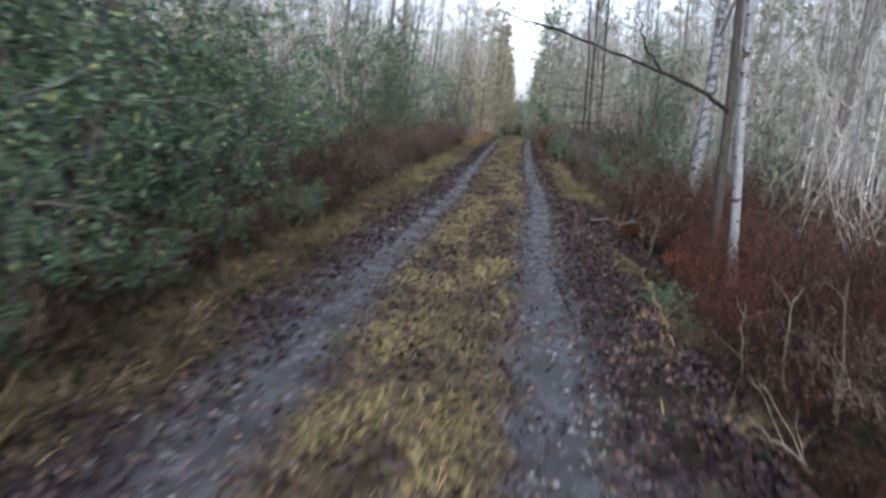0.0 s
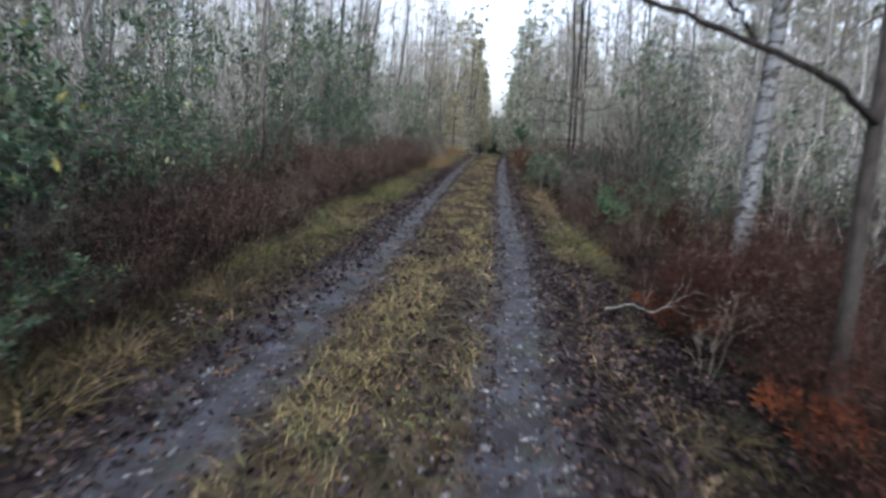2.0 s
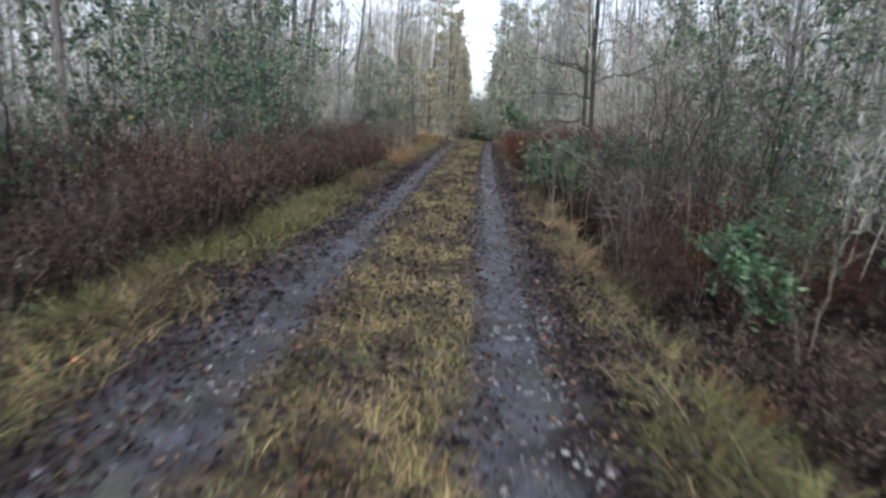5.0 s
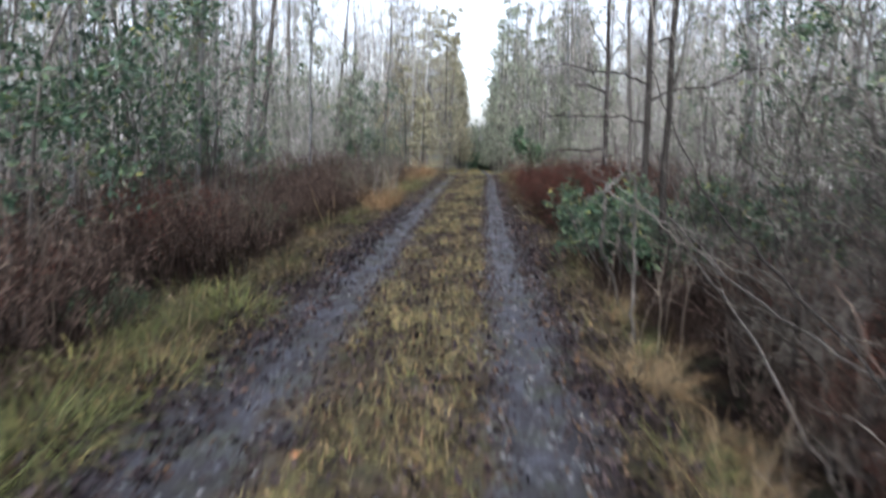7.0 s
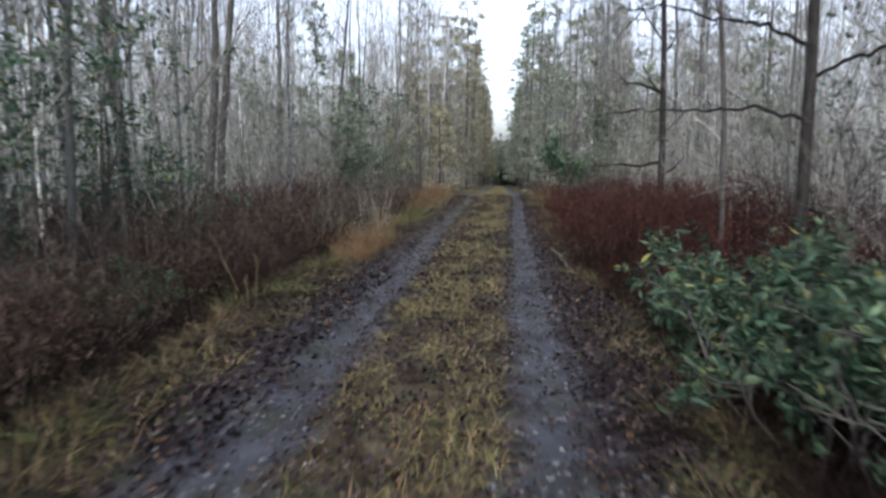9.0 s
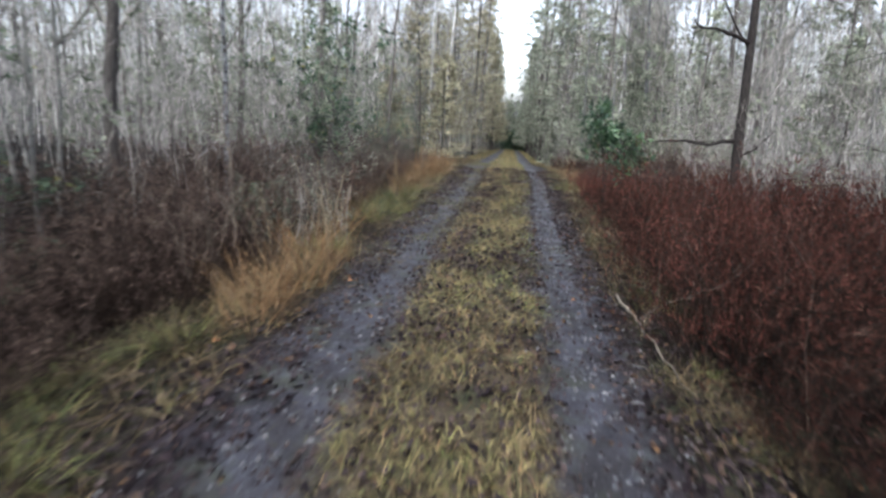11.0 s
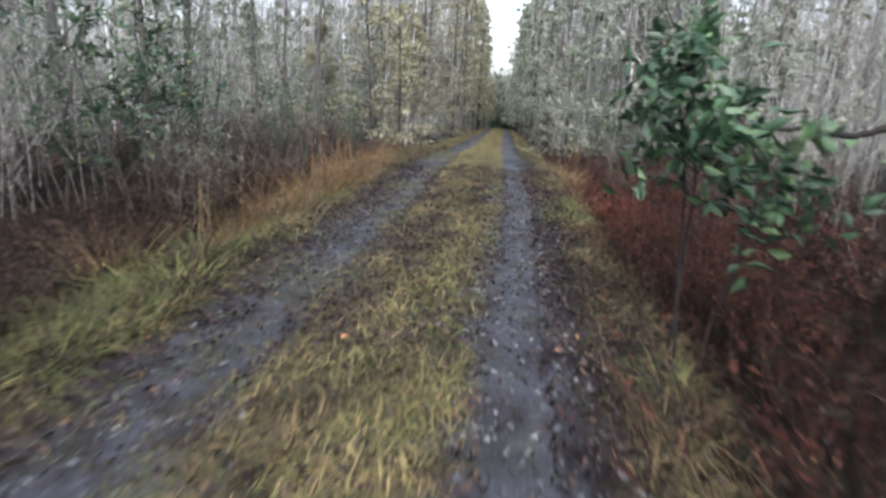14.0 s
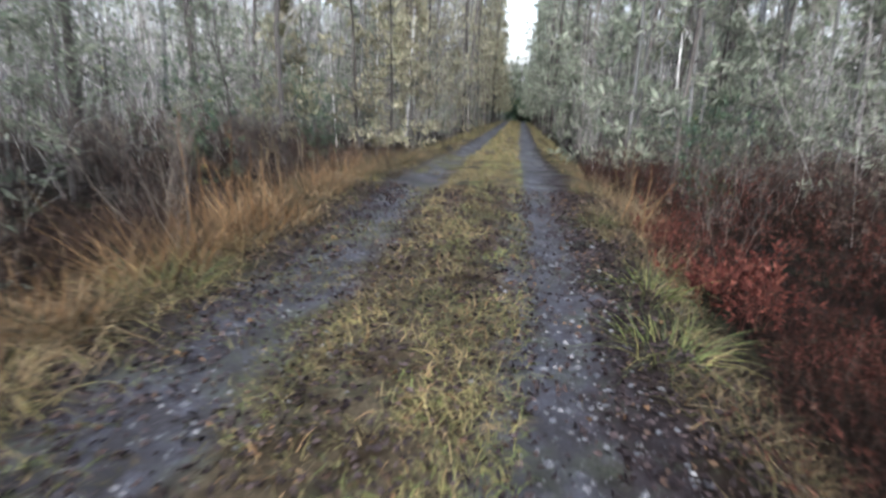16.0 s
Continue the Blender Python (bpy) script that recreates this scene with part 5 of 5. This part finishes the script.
pinkish = grass_tuft("dry pinkish straw grass leaning over the ditch", "straw", 0.6, 110, 0.22, 0.6, 0.008)
repeat(pinkish, scatter(36, 1.75, 2.3, 34.6, 43, 0.55, 1.05) + [(1.62, 15.0, 0.8), (1.75, 15.6, 0.9), (1.95, 16.2, 0.9), (1.7, 16.8, 0.9), (1.9, 17.4, 0.9), (2.1, 15.0, 0.8), (1.65, 18.0, 0.8), (1.85, 18.6, 0.8), (1.8, 31.6, 0.5)])
shaggy = grass_tuft("shaggy brown and olive dead grass tuft", "wild_grass", 0.66, 120, 0.2, 0.62, 0.010)
repeat(shaggy, rows_of(-1.9, -2.8, -0.45, 31.0, 43, 1.1, 0.7, 1.2) + rows_of(-1.7, -2.3, -0.45, 0.8, 9.5, 0.7, 0.45, 0.95) + scatter(40, -2.6, -1.6, 9, 44, 0.5, 1.0) + scatter(26, 1.5, 2.1, 3, 44, 0.4, 0.8) + scatter(30, 1.6, 2.6, 1.5, 13, 0.35, 0.6))
for label, material, n, x0, x1, y0 in [("small olive and brown grass clump on the track", "wild_grass", 110, -0.5, 0.5, 1.0), ("small straw-coloured grass clump on the track", "straw", 48, -0.45, 0.5, 1.0), ("small rusty grass clump on the track", "rust_straw", 34, -0.4, 0.45, 1.0), ("small green grass clump on the track", "green_grass", 60, -0.4, 0.5, 2.0)]:
    clump = grass_tuft(label, material, 0.17, 64, 0.13, 0.7, 0.007, "grass_clump", "small grass clumps on the track", 0.7)
    repeat(clump, [(x + float(middle(y)), y, s) for x, y, s in scatter(n, x0, x1, y0, 38, 0.6, 1.25) + scatter(n // 4, 1.2, 1.6, y0, 38, 0.6, 1.3) + scatter(n // 4, -1.6, -1.25, y0, 38, 0.6, 1.3)])


def sward(label, material, n, x0, x1, y0, y1, h, width, droop=0.8, lean=0.6, patch=0.5):
    x, y = rng.uniform(x0, x1, n * 2), rng.uniform(y0, y1, n * 2)
    keep = np.array([noise.noise(Vector((a * 2.2, b * 1.6, h * 40))) for a, b in zip(x, y)]) > patch - 0.5 + rng.uniform(-0.25, 0.25, n * 2)
    x, y = x[keep][:n], y[keep][:n]
    n = len(x)
    x = x + middle(y)
    head = unit(np.stack([rng.normal(0, lean, n), rng.normal(0, lean, n), np.ones(n)], 1))
    b = blades(Batch(), np.stack([x, y, height(x, y) - 0.005], 1), head, h * rng.uniform(0.4, 1.3, n), width, droop, 2)
    tagged(obj("grass", b, M[material]), label, "grass", kind="stuff")


sward("short olive grass down the middle of the track", "grass", 36000, -0.56, 0.52, 0, 44, 0.13, 0.0075, 0.65, 0.5, patch=0.54)
sward("short straw-coloured grass down the middle of the track", "straw", 11000, -0.58, 0.56, 0, 40, 0.13, 0.0055, 0.8, 0.8, patch=0.6)
sward("rusty dead grass down the middle of the track", "rust_straw", 10000, -0.5, 0.55, 0, 40, 0.11, 0.0055, 0.8, 0.8, patch=0.75)
sward("thin grass creeping into the wheel ruts", "grass", 9000, -1.3, 1.2, 0, 40, 0.08, 0.005, 0.8, 0.7, patch=0.85)
sward("fresh green grass down the middle of the track", "green_grass", 12000, -0.2, 0.58, 25, 44, 0.10, 0.007, patch=0.45)
sward("fresh green grass patches on the track", "green_grass", 5000, -0.5, 0.5, 3, 26, 0.10, 0.007, patch=0.6)
sward("green grass grown over the rut", "green_grass", 5000, -1.3, -0.5, 27, 44, 0.09, 0.007, patch=0.5)
sward("olive and brown grass grown over the rut", "wild_grass", 6000, -1.35, -0.5, 26, 44, 0.10, 0.007, patch=0.5)
sward("olive grass on the far track", "grass", 14000, -0.6, 0.6, 42, 102, 0.2, 0.026)
sward("brown dead verge grass under the shrubs", "wild_grass", 4500, -2.7, -1.35, 0, 11, 0.26, 0.008)
sward("olive and brown verge grass", "wild_grass", 10000, -2.5, -1.35, 9, 46, 0.26, 0.008)
sward("olive and brown verge grass", "wild_grass", 11000, 1.25, 1.95, 9, 46, 0.24, 0.008)
sward("straw-coloured verge grass", "straw", 5000, -2.8, -1.4, 9, 46, 0.32, 0.007)
sward("straw-coloured verge grass", "straw", 4500, 1.3, 1.9, 6, 46, 0.24, 0.007, patch=0.6)
sward("yellow-olive grass along the left verge", "grass", 4500, -2.1, -1.4, 9, 46, 0.24, 0.008, patch=0.6)
sward("olive grass on the far verge", "grass", 6000, -2.6, -1.3, 46, 102, 0.35, 0.02)
sward("olive grass on the far verge", "grass", 6000, 1.3, 2.6, 46, 102, 0.35, 0.02)


def gravel(n, x0, x1, y0, y1, s0, s1):
    y = rng.uniform(y0, y1, n)
    x = rng.normal((x0 + x1) / 2, (x1 - x0) / 3.0, n) + middle(y)
    s = s0 + (s1 - s0) * rng.uniform(0, 1, n) ** 5
    tagged(obj("gravel", stones(Batch(), np.stack([x, y, height(x, y) + s * 0.15], 1), s), M["stone"], smooth=False), "loose grey gravel in the wheel ruts", "gravel", kind="stuff")


gravel(15000, -1.35, -0.5, 1, 36, 0.004, 0.024)
gravel(16000, 0.5, 1.2, 1, 36, 0.004, 0.028)


def litter(label, n, x0, x1, y0, y1, s0, s1, material="litter", group_at=None, curl=0.25):
    """Fallen leaves that lie about."""
    y = rng.uniform(y0, y1, n)
    x = rng.uniform(x0, x1, n) if group_at is None else rng.normal(group_at, (x1 - x0) / 4, n)
    x = x + middle(y)
    head = unit(np.stack([rng.normal(0, 1, n), rng.normal(0, 1, n), rng.normal(0.1, curl, n)], 1))
    s = rng.uniform(s0, s1, n)
    tagged(obj("leaf_litter", leaves(Batch(), np.stack([x, y, height(x, y) + 0.012], 1), head, s, 0.6, 0.5), M[material]), label, "leaf litter", kind="stuff")


litter("dark wet fallen leaves along the track edge", 15000, 0.95, 1.75, 0.5, 38, 0.022, 0.06)
litter("dark wet fallen leaves along the track edge", 13000, -2.0, -1.0, 0.5, 38, 0.022, 0.06)
litter("brown fallen leaves among the middle grass", 20000, -0.7, 0.65, 0.5, 38, 0.02, 0.055)
litter("purple-brown leaves strewn over the ruts", 19000, -1.4, 1.3, 0.5, 38, 0.02, 0.05)
litter("dark fallen leaves in the ditch", 3000, 1.9, 4.0, 5, 40, 0.03, 0.07)
litter("brown fallen leaves strewn down the bank", 5000, 1.5, 2.9, 0.5, 15, 0.03, 0.065)
litter("curled dark leaves strewn down the bank", 3500, 1.5, 2.8, 0.5, 15, 0.04, 0.08, "dark_leaf", curl=0.5)
litter("brown fallen leaves on the wood floor", 2500, -5.0, -2.0, 0.5, 40, 0.04, 0.08)

litter("large curled purple-brown leaves along the track edge", 4200, 1.1, 1.8, 0.5, 24, 0.04, 0.08, "dark_leaf", curl=0.5)
litter("large curled purple-brown leaves along the track edge", 3600, -1.75, -0.95, 0.5, 24, 0.04, 0.08, "dark_leaf", curl=0.5)
litter("large curled brown leaves among the middle grass", 1800, -0.55, 0.55, 0.5, 28, 0.045, 0.085, "dark_leaf", curl=0.5)


def fallen_leaf(x, y, size):
    t = thing("fallen_leaf", "single bright orange fallen leaf", "leaf", "bright fallen leaves")
    n = 8
    a = np.linspace(0, 2 * np.pi, n, endpoint=False)
    r = np.where(np.arange(n) % 2 == 0, 1.0, 0.55)
    v = np.stack([r * np.cos(a), r * np.sin(a) * 0.7, 0.15 * np.cos(2 * a) + 0.1], 1) * size
    v = np.concatenate([v, [[0, 0, 0]]])
    f = np.array([(k, (k + 1) % n, n) for k in range(n)])
    obj("leaf_blade", Batch().add(v, f), M["bright_leaf"], t)
    obj("stalk", tubes(Batch(), np.array([[[size * 0.9, 0, 0.2 * size], [size * 1.4, 0, 0.15 * size], [size * 1.9, size * 0.1, 0.02]]]), taper(1, 3, 0.0015, 0.001), 4), M["straw"], t)
    t.matrix_basis = placed(x, y, turn=rng.uniform(0, 6.28), sink=-0.02)


for x, y, s in [(-1.85, 4.75, 0.07), (-0.75, 9.2, 0.035), (-1.6, 11.9, 0.06), (-0.5, 27.1, 0.03), (-0.35, 26.2, 0.028), (1.1, 29.6, 0.03), (0.9, 25.6, 0.03), (-1.2, 25.5, 0.04), (1.0, 22.6, 0.03), (-0.2, 29.5, 0.04), (1.15, 13.9, 0.03), (-1.7, 24.0, 0.05), (-0.4, 15.5, 0.035)]:
    fallen_leaf(x, y, s)
